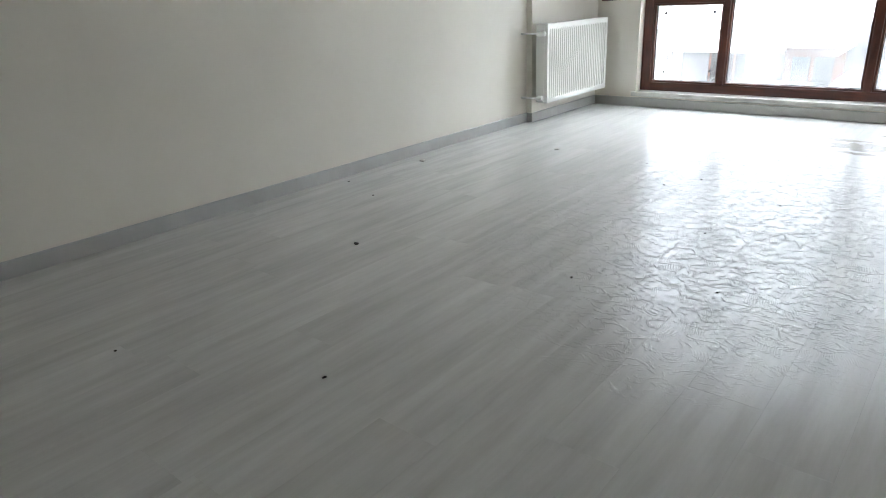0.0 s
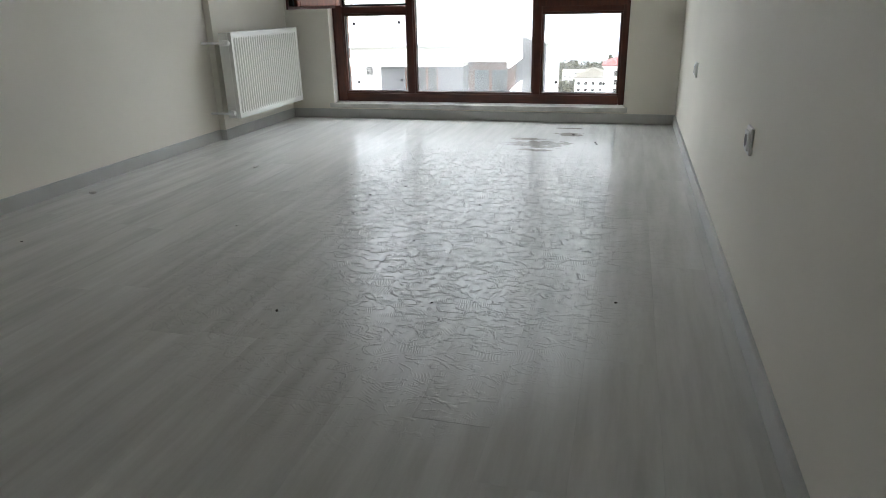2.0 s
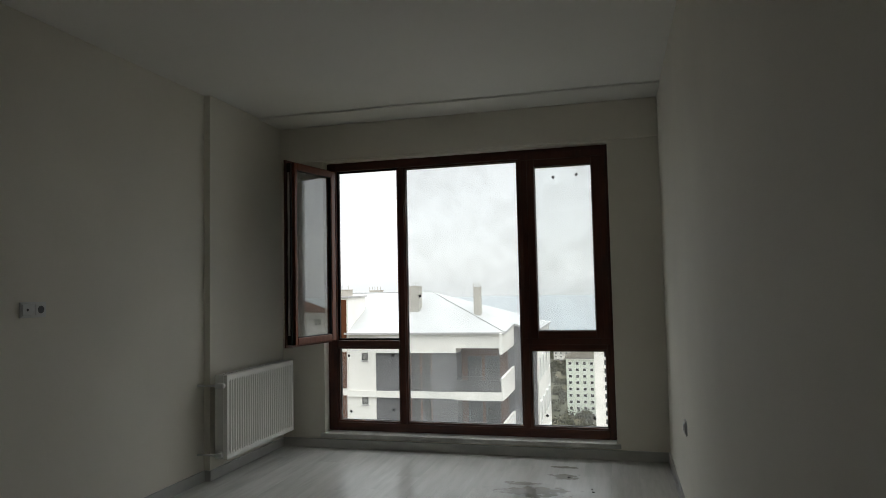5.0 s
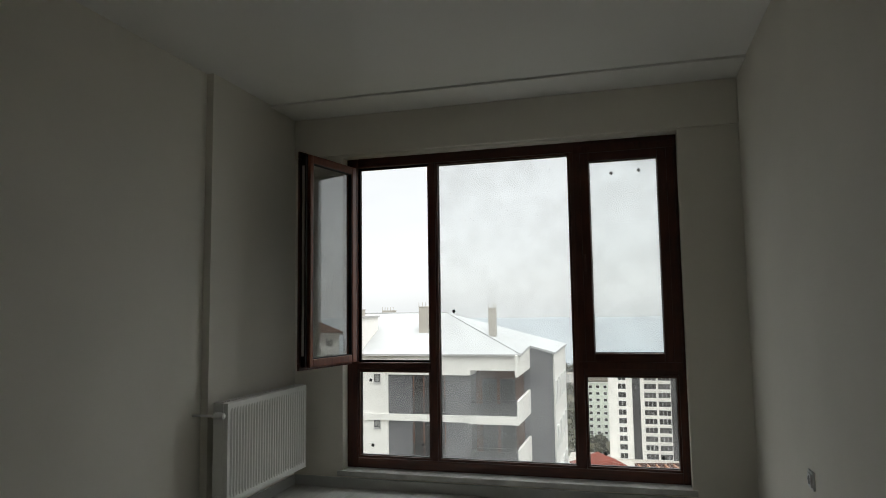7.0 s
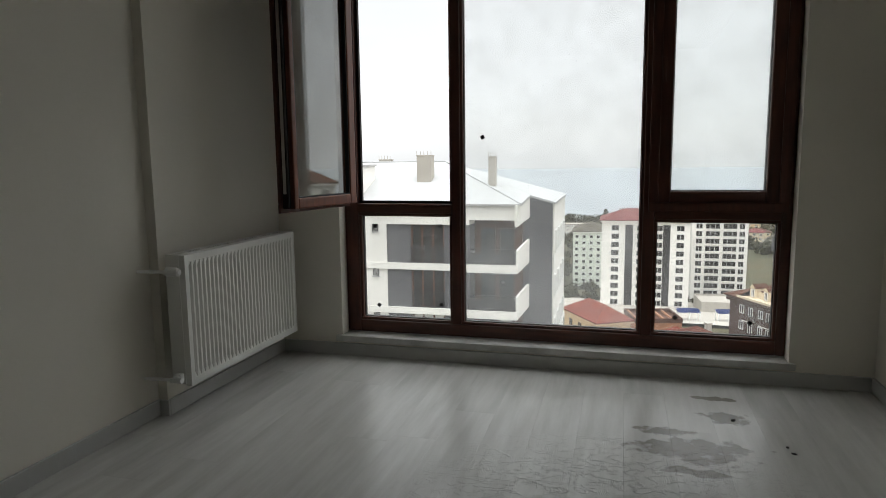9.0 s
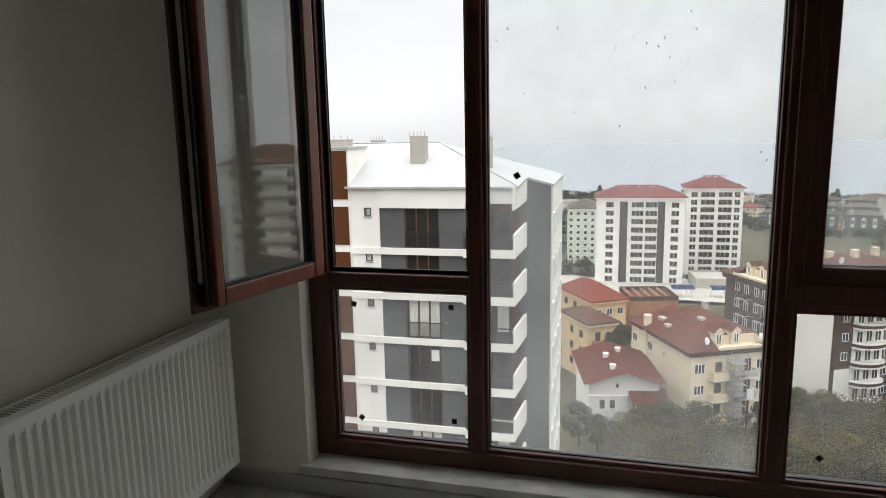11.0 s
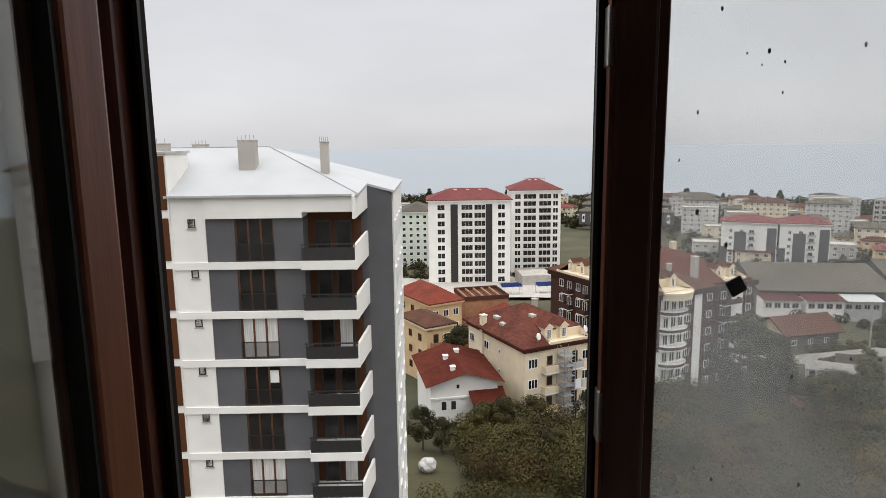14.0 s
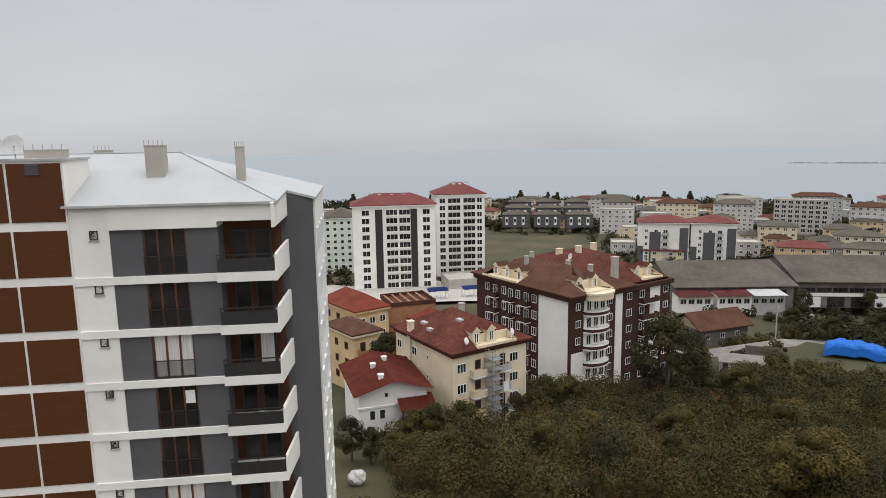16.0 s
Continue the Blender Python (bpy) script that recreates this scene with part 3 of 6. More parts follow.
def sash(parent, w, h, mats, name, glass, label="", sw=0.076, step=0.0):
    """A sash in its own axes: x along its width, z up, the outer face at y = 0, the room side at y = -0.07 with an overlapping lip."""
    root = part(name, sash_stile(0.0, sw, 0, h), mats[0], parent, label)
    part("stile", sash_stile(w - sw, w - step, 0, h), mats[0], root)
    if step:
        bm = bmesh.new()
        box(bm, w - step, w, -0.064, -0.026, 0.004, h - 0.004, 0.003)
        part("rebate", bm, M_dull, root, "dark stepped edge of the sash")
    part("rail", sash_rail(sw, w - sw, 0, sw), mats[1], root)
    part("rail", sash_rail(sw, w - sw, h - sw, h), mats[1], root)
    bm = bmesh.new()
    for a, b, c, d in ((-0.02, w + 0.02, -0.02, 0.03), (-0.02, w + 0.02, h - 0.03, h + 0.02), (-0.02, 0.03, 0.03, h - 0.03), (w - 0.03, w + 0.02, 0.03, h - 0.03)):
        box(bm, a, b, -0.078, -0.062, c, d, 0.003)
    part("lip", bm, M_pvc, root)
    bm = bmesh.new()
    for a, b, c, d in ((sw, w - sw, sw, sw + 0.006), (sw, w - sw, h - sw - 0.006, h - sw), (sw, sw + 0.006, sw + 0.006, h - sw - 0.006), (w - sw - 0.006, w - sw, sw + 0.006, h - sw - 0.006)):
        box(bm, a, b, -0.034, -0.006, c, d)
    part("gasket", bm, M_gasket, root)
    bm = bmesh.new()
    box(bm, sw - 0.006, w - sw + 0.006, -0.032, -0.026, sw - 0.006, h - sw + 0.006)
    p = part("pane", bm, glass, root, "dusty reflecting pane")
    p.visible_shadow = False
    bm = bmesh.new()
    box(bm, sw - 0.006, w - sw + 0.006, -0.050, -0.045, sw - 0.006, h - sw + 0.006)
    p = part("pane", bm, glass, root)
    p.visible_shadow = False
    bm = bmesh.new()
    box(bm, w + 0.0005, w + 0.004, -0.052, -0.034, 0.08, h - 0.08)
    part("lock_strip", bm, M_steel, root, "zinc lock strip on the edge")
    for z in (0.22, 0.5 * h, h - 0.25):
        bm = bmesh.new()
        tube(bm, (w + 0.004, -0.043, z), (w + 0.011, -0.043, z), 0.005, n=8)
        part("lock_pin", bm, M_steel, root)
    bm = bmesh.new()
    box(bm, w + 0.0005, w + 0.006, -0.022, -0.014, 0.01, h - 0.01)
    part("seal", bm, M_gasket, root)
    return root


def sash_stile(x0, x1, z0, z1):
    bm = bmesh.new()
    box(bm, x0, x1, -0.064, 0.0, z0, z1, 0.006)
    return bm


def sash_rail(x0, x1, z0, z1):
    bm = bmesh.new()
    box(bm, x0, x1, -0.064, 0.0, z0, z1, 0.006)
    return bm


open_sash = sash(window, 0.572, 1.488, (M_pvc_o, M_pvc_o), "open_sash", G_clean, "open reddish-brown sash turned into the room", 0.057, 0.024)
open_sash.matrix_basis = pose(-0.096, 6.553, 0.938, 0, 0, 180 + 77.5)
bm = bmesh.new()
for z in (1.10, 2.30):
    tube(bm, (-0.150, 6.605, z - 0.05), (-0.150, 6.605, z + 0.05), 0.009, n=10)
part("hinge", bm, M_gasket, window, "dark sash hinge", smooth=False)
bm = bmesh.new()
box(bm, -0.316, -0.290, 6.024, 6.044, 1.662, 1.690, 0.006)
part("sash_handle", bm, M_gasket, window, "dark sash handle")
# shut sash of the upper light beside the far wall
shut = sash(window, 0.646, 1.54, (M_pvc, M_pvc_h), "shut_sash", G_dirty2, "shut upper sash", 0.089)
shut.matrix_basis = pose(1.571, 6.692, 0.917)
bm = bmesh.new()
box(bm, 1.600, 1.622, 6.606, 6.616, 1.57, 1.70, 0.003)
box(bm, 1.606, 1.616, 6.598, 6.606, 1.58, 1.69, 0.002)
part("sash_handle", bm, M_pvc, window, "brown sash handle")


# square rubber spacers left sticking on the panes
def spacer(x, z, r, y=GY - 0.0045):
    bm = bmesh.new()
    box(bm, -0.011, 0.011, 0, 0.0045, -0.011, 0.011, 0.0015)
    ob = part("spacer_pad", bm, M_black)
    ob.matrix_basis = pose(x, y, z, 0, r, 0)
    tagged(ob, "small square black rubber pad stuck on the glass", "pad", "pads on the glass")


SPACERS = [(-0.035, 0.79, 10), (0.375, 0.795, 3), (-0.02, 0.30, 40), (0.38, 0.32, 5), (0.635, 1.31, 60), (1.71, 0.31, 42), (2.09, 0.30, 44), (1.815, 2.28, 44), (2.005, 2.29, 40)]
for x, z, r in SPACERS:
    spacer(x, z, r)

# ---- radiator on the pier ----
radiator = thing("radiator", "white steel panel radiator with ribbed front on the wall pier", "radiator", (-0.455, 5.42, 0.176))
bm = bmesh.new()
RW, RH = 1.01, 0.60
# front sheet with vertical pressed channels, swept from a profile
prof = [(0.0, 0.0), (0.018, 0.0)]
npit = 30
pit = (RW - 0.05) / npit
for i in range(npit):
    y = 0.025 + i * pit
    prof += [(y + 0.10 * pit, 0.0), (y + 0.30 * pit, -0.012), (y + 0.58 * pit, -0.012), (y + 0.78 * pit, 0.0)]
prof += [(RW - 0.018, 0.0), (RW, 0.0)]
zs = [(0.0, 0.0), (0.03, 0.0), (0.055, 1.0), (RH - 0.055, 1.0), (RH - 0.03, 0.0), (RH, 0.0)]
grid = [[bm.verts.new((d * k, y, z)) for y, d in prof] for z, k in zs]
for a, b in zip(grid, grid[1:]):
    for i in range(len(prof) - 1):
        bm.faces.new((a[i], a[i + 1], b[i + 1], b[i]))
part("front_panel", bm, M_rad, radiator, "ribbed white enamel front")
bm = bmesh.new()
for (y0, y1, z0, z1) in ((0.0, RW, RH - 0.006, RH + 0.0005), (0.0, RW, -0.0005, 0.006), (0.0, 0.006, 0.006, RH - 0.006), (RW - 0.006, RW, 0.006, RH - 0.006)):
    box(bm, -0.028, 0.0015, y0, y1, z0, z1)
part("front_rim", bm, M_rad, radiator)
bm = bmesh.new()
box(bm, -0.100, -0.094, 0.004, RW - 0.004, 0.005, RH - 0.005, 0.002)
part("back_panel", bm, M_rad, radiator)
for y0 in (-0.001, RW - 0.003):
    bm = bmesh.new()
    box(bm, -0.100, -0.0285, y0, y0 + 0.004, 0.004, RH + 0.002, 0.0015)
    part("side_cover", bm, M_rad, radiator, "plain white side cover")
bm = bmesh.new()
for y in np.linspace(0.008, RW - 0.012, 66):
    box(bm, -0.086, -0.036, float(y), float(y) + 0.005, RH - 0.006, RH + 0.001)
box(bm, -0.096, -0.086, 0.004, RW - 0.004, RH - 0.006, RH + 0.002)
box(bm, -0.036, -0.0285, 0.004, RW - 0.004, RH - 0.006, RH + 0.002)
part("top_grille", bm, M_rad, radiator, "slotted top grille")
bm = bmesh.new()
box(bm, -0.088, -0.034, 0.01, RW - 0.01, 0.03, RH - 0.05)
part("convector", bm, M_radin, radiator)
for z, knob in ((0.535, True), (0.045, False)):
    bm = bmesh.new()
    tube(bm, (-0.05, 0.0, z), (-0.05, -0.075, z), 0.010, n=12)
    tube(bm, (-0.05, -0.065, z), (-0.19, -0.075, z), 0.008, n=12)
    box(bm, -0.066, -0.034, -0.030, -0.004, z - 0.014, z + 0.014, 0.004)
    v = part("valve", bm, M_plastic, radiator, "white valve and pipe into the wall")
    bm = bmesh.new()
    if knob:
        tube(bm, (-0.045, -0.060, z), (0.012, -0.060, z), 0.021, 0.018, n=16)
        tube(bm, (0.012, -0.060, z), (0.020, -0.060, z), 0.018, 0.010, n=16)
    else:
        tube(bm, (-0.045, -0.060, z), (-0.004, -0.060, z), 0.016, 0.014, n=14)
    part("valve_cap", bm, M_plastic, v, smooth=False)
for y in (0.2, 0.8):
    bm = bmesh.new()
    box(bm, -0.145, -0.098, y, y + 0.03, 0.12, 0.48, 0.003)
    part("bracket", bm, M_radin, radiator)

# ---- sockets ----
def outlet(loc, rz, gangs, label):
    """A wall socket plate; local x along the wall, -y out of it."""
    root = thing("wall_socket", label, "socket", loc, rz, "wall sockets")
    w = 0.081 * gangs
    bm = bmesh.new()
    box(bm, -w / 2, w / 2, -0.010, 0.0, -0.041, 0.041, 0.004)
    part("frame", bm, M_plastic, root)
    for g in range(gangs):
        cx = -w / 2 + 0.0405 + 0.081 * g
        bm = bmesh.new()
        box(bm, cx - 0.030, cx + 0.030, -0.016, -0.008, -0.030, 0.030, 0.004)
        ins = part("insert", bm, M_plastic, root)
        bm = bmesh.new()
        r = 0.007 if (gangs > 1 and g == 0) else 0.020
        tube(bm, (cx, -0.0165, 0), (cx, -0.012, 0), r, r * 0.9, n=18)
        part("well", bm, M_socket, ins, "dark socket opening")
    return root


outlet((XL, 3.96, 1.308), 90, 2, "white double wall plate with aerial outlet and socket")
outlet((XR, 3.262, 0.53), -90, 1, "white single wall socket low on the wall")
outlet((XR, 5.18, 0.555), -90, 1, "white single wall socket low on the wall")

# ---- crumbs on the floor ----
rng = random.Random(5)
CRUMBS = [(1.22, 2.834, 0.007), (0.262, 2.633, 0.014), (-0.22, 3.217, 0.006), (-0.554, 3.346, 0.006), (0.99, 1.82, 0.007), (0.32, 1.53, 0.006), (2.10, 5.69, 0.009), (1.46, 3.57, 0.006),
          (1.02, 4.20, 0.008), (2.29, 3.13, 0.006), (2.09, 5.75, 0.008), (1.62, 4.13, 0.006), (0.75, 4.6, 0.005), (1.92, 6.0, 0.012), (1.15, 4.4, 0.006), (0.6, 3.6, 0.004), (1.7, 3.0, 0.005)]
for x, y, s in CRUMBS:
    bm = bmesh.new()
    bmesh.ops.create_icosphere(bm, subdivisions=1, radius=s)
    for v in bm.verts:
        v.co = Vector((v.co.x * rng.uniform(0.8, 1.6), v.co.y * rng.uniform(0.6, 1.1), max(-0.2 * s, v.co.z * rng.uniform(0.35, 0.7)))) + Vector((rng.uniform(-.2, .2) * s, rng.uniform(-.2, .2) * s, 0))
    lo = min(v.co.z for v in bm.verts)
    ob = part("crumb", bm, M_debris)
    ob.matrix_basis = pose(x, y, FZ - lo - 0.0005, 0, 0, rng.uniform(0, 180))
    tagged(ob, "tiny dark crumb of dirt on the floor", "crumb", "crumbs on the floor")
for x, y, s in ((0.08, 4.67, 0.022), (-0.51, 3.96, 0.03)):
    bm = bmesh.new()
    bmesh.ops.create_icosphere(bm, subdivisions=1, radius=s)
    for v in bm.verts:
        v.co = Vector((v.co.x * rng.uniform(0.7, 1.2), v.co.y * rng.uniform(0.5, 0.9), max(-0.1 * s, v.co.z * 0.3)))
    lo = min(v.co.z for v in bm.verts)
    ob = part("plaster_chip", bm, M_chip)
    ob.matrix_basis = pose(x, y, FZ - lo - 0.0005, 0, 0, rng.uniform(0, 180))
    tagged(ob, "flat grey chip of plaster on the floor", "chip")

# ================= outside =================
ROOM = set(scene.objects)
M_white = mat("white_render", (0.77, 0.745, 0.695), 0.8, vary=0.03, scale=0.8, dirt=0.10, dscale=0.25)
M_cream = mat("cream_render", (0.69, 0.58, 0.41), 0.85, vary=0.05, scale=0.7, dirt=0.2, dscale=0.3)
M_yellow = mat("yellow_render", (0.64, 0.45, 0.25), 0.85, vary=0.05, scale=0.7, dirt=0.2, dscale=0.3)
M_mint = mat("pale_green_render", (0.62, 0.66, 0.56), 0.85, vary=0.04, scale=0.5, dirt=0.12)
M_anth = mat("anthracite_render", (0.100, 0.098, 0.102), 0.9, spec=0.2, vary=0.06, scale=0.7, dirt=0.12, dscale=0.3)
M_brownp = mat("brown_facade_panel", (0.084, 0.028, 0.009), 0.7, spec=0.2, vary=0.10, scale=2.5, stretch=(0.3, 1, 6), rand=0.06)
M_brownw = mat("brown_cladding", (0.056, 0.027, 0.020), 0.85, spec=0.15, vary=0.12, scale=1.5)
M_brownr = mat("brown_recess_render", (0.085, 0.036, 0.018), 0.9, spec=0.15, vary=0.10, scale=1.5)
M_brick = mat("bare_brick", (0.36, 0.17, 0.09), 0.9, vary=0.15, scale=3, dirt=0.2)
M_grey = mat("grey_render", (0.42, 0.41, 0.40), 0.85, vary=0.08, scale=0.8, dirt=0.25)
M_conc = mat("concrete", (0.42, 0.39, 0.34), 0.9, vary=0.10, scale=1.2, bump=0.1, bscale=8, dirt=0.25)
M_roofw = mat("white_roof_sheet", (0.40, 0.405, 0.40), 0.75, spec=0.2, vary=0.02, scale=0.5, dirt=0.06)
M_roofd = mat("weathered_roof_tile", (0.105, 0.032, 0.020), 0.9, spec=0.15, vary=0.3, scale=1.6, stretch=(1, 1, 3), bump=0.3, bscale=6, dirt=0.4, dscale=0.35)
M_roofr = mat("red_roof_tile", (0.175, 0.040, 0.024), 0.9, spec=0.15, vary=0.18, scale=2.0, stretch=(1, 1, 3), bump=0.3, bscale=6, dirt=0.3, dscale=0.4)
M_roofp = mat("pink_red_roof_sheet", (0.150, 0.042, 0.038), 0.85, spec=0.2, vary=0.1, scale=0.5, dirt=0.2, dscale=0.15)
M_roofb = mat("brown_roof_tile", (0.090, 0.040, 0.025), 0.9, spec=0.15, vary=0.2, scale=2.0, stretch=(1, 1, 3), bump=0.3, bscale=6, dirt=0.3, dscale=0.4)
M_roofg = mat("grey_roof_sheet", (0.100, 0.088, 0.068), 0.9, spec=0.15, vary=0.15, scale=0.7, dirt=0.35, dscale=0.1)
M_pane = mat("dark_window_glass", (0.024, 0.022, 0.021), 0.18, spec=0.35, vary=0.5, scale=0.9, rand=0.5)
M_wframe = mat("white_window_frame", (0.74, 0.74, 0.72), 0.5, vary=0.03)
M_bframe = mat("brown_window_frame", (0.105, 0.036, 0.014), 0.5, vary=0.15)
M_rail = mat("dark_railing", (0.02, 0.018, 0.018), 0.5, vary=0.2)
M_curtain = mat("pale_curtain", (0.55, 0.53, 0.50), 0.9, vary=0.25, scale=2.5, stretch=(6, 6, 0.2))
M_leaf = mat("foliage", (0.062, 0.053, 0.013), 0.8, vary=0.5, scale=0.35, spec=0.2, dirt=0.6, dscale=0.12)
M_leafd = mat("dark_foliage", (0.036, 0.033, 0.010), 0.8, spec=0.2, vary=0.5, scale=0.35, dirt=0.3, dscale=0.2)
M_leafy = mat("yellowing_foliage", (0.088, 0.062, 0.014), 0.8, spec=0.2, vary=0.4, scale=0.35, dirt=0.4, dscale=0.2)
M_leafr = mat("russet_foliage", (0.072, 0.038, 0.015), 0.85, spec=0.15, vary=0.45, scale=0.35, dirt=0.4, dscale=0.2)
# white render with its colour darkened, to dim the walls of the far town
M_townw = mat("dimmed_pale_render", (0.58, 0.55, 0.51), 0.9, vary=0.12, scale=0.4, dirt=0.3, dscale=0.08, rand=0.12)
# the shadow under the eaves is put into this wall colour, over random blotches
M_shed = mat("shaded_shed_wall", (0.175, 0.155, 0.135), 0.9, spec=0.2, vary=0.2, scale=0.6, dirt=0.4, dscale=0.2)
M_bark = mat("bark", (0.10, 0.08, 0.06), 0.95, vary=0.3, scale=6)
M_blue = mat("blue_tarpaulin", (0.008, 0.12, 0.46), 0.65, spec=0.25, vary=0.15, scale=1.5)
M_navy = mat("navy_sheet", (0.010, 0.028, 0.13), 0.7, spec=0.2, vary=0.15, scale=1.0)
M_metal = mat("galvanised_steel", (0.42, 0.43, 0.44), 0.5, metal=0.6, vary=0.1)
M_rock = mat("pale_rock", (0.42, 0.41, 0.38), 0.95, vary=0.2, scale=2, bump=0.5, bscale=3)
M_car = mat("white_car_paint", (0.75, 0.75, 0.75), 0.3, vary=0.02)


def ground_mat():
    m = bpy.data.materials.new("grassy_ground")
    m.use_nodes = True
    n, l = m.node_tree.nodes, m.node_tree.links
    b = n["Principled BSDF"]
    b.inputs["Roughness"].default_value = 0.95
    geo = n.new("ShaderNodeNewGeometry")
    t = n.new("ShaderNodeTexNoise")
    t.inputs["Scale"].default_value, t.inputs["Detail"].default_value = 0.06, 8.0
    l.new(geo.outputs["Position"], t.inputs["Vector"])
    cr = n.new("ShaderNodeValToRGB")
    e = cr.color_ramp.elements
    e[0].position, e[0].color = 0.32, (0.028, 0.029, 0.008, 1)
    e[1].position, e[1].color = 0.60, (0.052, 0.045, 0.015, 1)
    e2 = cr.color_ramp.elements.new(0.72)
    e2.color = (0.075, 0.054, 0.026, 1)
    l.new(t.outputs["Fac"], cr.inputs["Fac"])
    t2 = n.new("ShaderNodeTexNoise")
    t2.inputs["Scale"].default_value, t2.inputs["Detail"].default_value = 2.5, 5.0
    l.new(geo.outputs["Position"], t2.inputs["Vector"])
    r = n.new("ShaderNodeMapRange")
    r.inputs["To Min"].default_value, r.inputs["To Max"].default_value = 0.6, 1.4
    l.new(t2.outputs["Fac"], r.inputs["Value"])
    vm = n.new("ShaderNodeVectorMath")
    vm.operation = "SCALE"
    l.new(cr.outputs["Color"], vm.inputs[0])
    l.new(r.outputs["Result"], vm.inputs["Scale"])
    l.new(vm.outputs["Vector"], b.inputs["Base Color"])
    return m


def sea_mat():
    m = bpy.data.materials.new("grey_sea_water")
    m.use_nodes = True
    n, l = m.node_tree.nodes, m.node_tree.links
    b = n["Principled BSDF"]
    b.inputs["Base Color"].default_value = (0.20, 0.228, 0.243, 1)
    b.inputs["Roughness"].default_value = 0.35
    geo = n.new("ShaderNodeNewGeometry")
    t = n.new("ShaderNodeTexNoise")
    t.inputs["Scale"].default_value, t.inputs["Detail"].default_value = 0.12, 6.0
    l.new(geo.outputs["Position"], t.inputs["Vector"])
    bp = n.new("ShaderNodeBump")
    bp.inputs["Strength"].default_value, bp.inputs["Distance"].default_value = 0.25, 1.0
    l.new(t.outputs["Fac"], bp.inputs["Height"])
    l.new(bp.outputs["Normal"], b.inputs["Normal"])
    return m


GD = [0, 45, 62, 80, 90, 110, 135, 190, 240, 300, 420, 600, 790, 840, 1000]
GZ = [-34, -33.8, -33.6, -36.2, -38, -41, -43, -46, -52, -55, -57, -65, -72.2, -74.5, -80]


def gz(x, y):
    """Height of the ground: it falls towards the sea."""
    d = math.hypot(x, y - 7)
    hill = 4.0 * min(1.0, max(0.0, (math.degrees(math.atan2(x, y - 7)) - 30) / 7)) * min(1.0, max(0.0, (d - 98) / 14)) * min(1.0, max(0.0, (172 - d) / 14)) if y > 7 else 0.0
    return float(np.interp(d, GD, GZ)) + hill + 0.35 * noise.noise(Vector((x * 0.08, y * 0.08, 0)))


bm = bmesh.new()
xs = [-900, -600, -400, -250, -160, -100] + [i * 6.0 - 60 for i in range(36)] + [170, 200, 240, 300, 400, 550, 750, 1000, 1300]
ys = [-900, -500, -250, -120, -60] + [i * 6.0 - 30 for i in range(34)] + [190, 215, 240, 270, 300, 340, 380, 420, 480, 540, 600, 660, 720, 780, 840, 900, 1000]
gv = [[bm.verts.new((x, y, gz(x, y))) for x in xs] for y in ys]
for j in range(len(ys) - 1):
    for i in range(len(xs) - 1):
        bm.faces.new((gv[j][i], gv[j][i + 1], gv[j + 1][i + 1], gv[j + 1][i]))
structure("ground", bm, ground_mat(), "green and brown sloping ground down to the coast")
bm = bmesh.new()
poly(bm, [(-4990, 300, -72.5), (4990, 300, -72.5), (4990, 4990, -72.5), (-4990, 4990, -72.5)])
structure("water", bm, sea_mat(), "calm grey-blue sea under an overcast sky")

WIN = {}


def win_mesh(w, h, style):
    """Shared frame and pane of windows that face -y. style: (frame material, panes across, rail)."""
    key = (round(w, 2), round(h, 2), style)
    if key in WIN:
        return WIN[key]
    fm, across, fw = style
    bm = bmesh.new()
    box(bm, -w / 2, w / 2, -0.09, 0.05, 0, fw)
    box(bm, -w / 2, w / 2, -0.09, 0.05, h - fw, h)
    for k in range(across + 1):
        x = -w / 2 + (w - fw) * k / across
        box(bm, x, x + fw, -0.088, 0.05, fw, h - fw)
    mt = {"w": M_wframe, "b": M_bframe, "d": M_rail, "g": M_grey}[fm]
    fr = to_mesh("window", bm, mt)
    bm = bmesh.new()
    box(bm, -w / 2 + 0.02, w / 2 - 0.02, -0.03, 0.045, 0.02, h - 0.02)
    WIN[key] = (fr, to_mesh("pane", bm, M_pane))
    return WIN[key]


def put_window(root, x, y, z, face, w, h, style, nm="window"):
    fr, gl = win_mesh(w, h, style)
    ob = new(nm, fr)
    ob.parent = root
    ob.matrix_basis = pose(x, y, z, 0, 0, {"r": 0, "l": -90, "b": 180, "e": 90}[face])
    g_ = new("pane", gl)
    g_.parent = ob
    return ob


BALC = {}


def balcony(root, x, y, z, face, w, d, h, slab, front, nm="balcony"):
    """A balcony that juts out of a face: slab and three parapet walls."""
    key = (round(w, 2), d, h, slab.name, front.name)
    if key not in BALC:
        bm = bmesh.new()
        box(bm, -w / 2, w / 2, -d, 0.02, -0.18, 0.0)
        box(bm, -w / 2, w / 2, -d, -d + 0.10, 0.0, h, mi=1)
        box(bm, -w / 2, -w / 2 + 0.10, -d + 0.10, 0.02, 0.0, h, mi=1)
        box(bm, w / 2 - 0.10, w / 2, -d + 0.10, 0.02, 0.0, h, mi=1)
        BALC[key] = to_mesh("balcony", bm, [slab, front])
    ob = new(nm, BALC[key])
    ob.parent = root
    ob.matrix_basis = pose(x, y, z, 0, 0, {"r": 0, "l": -90}[face])
    return ob


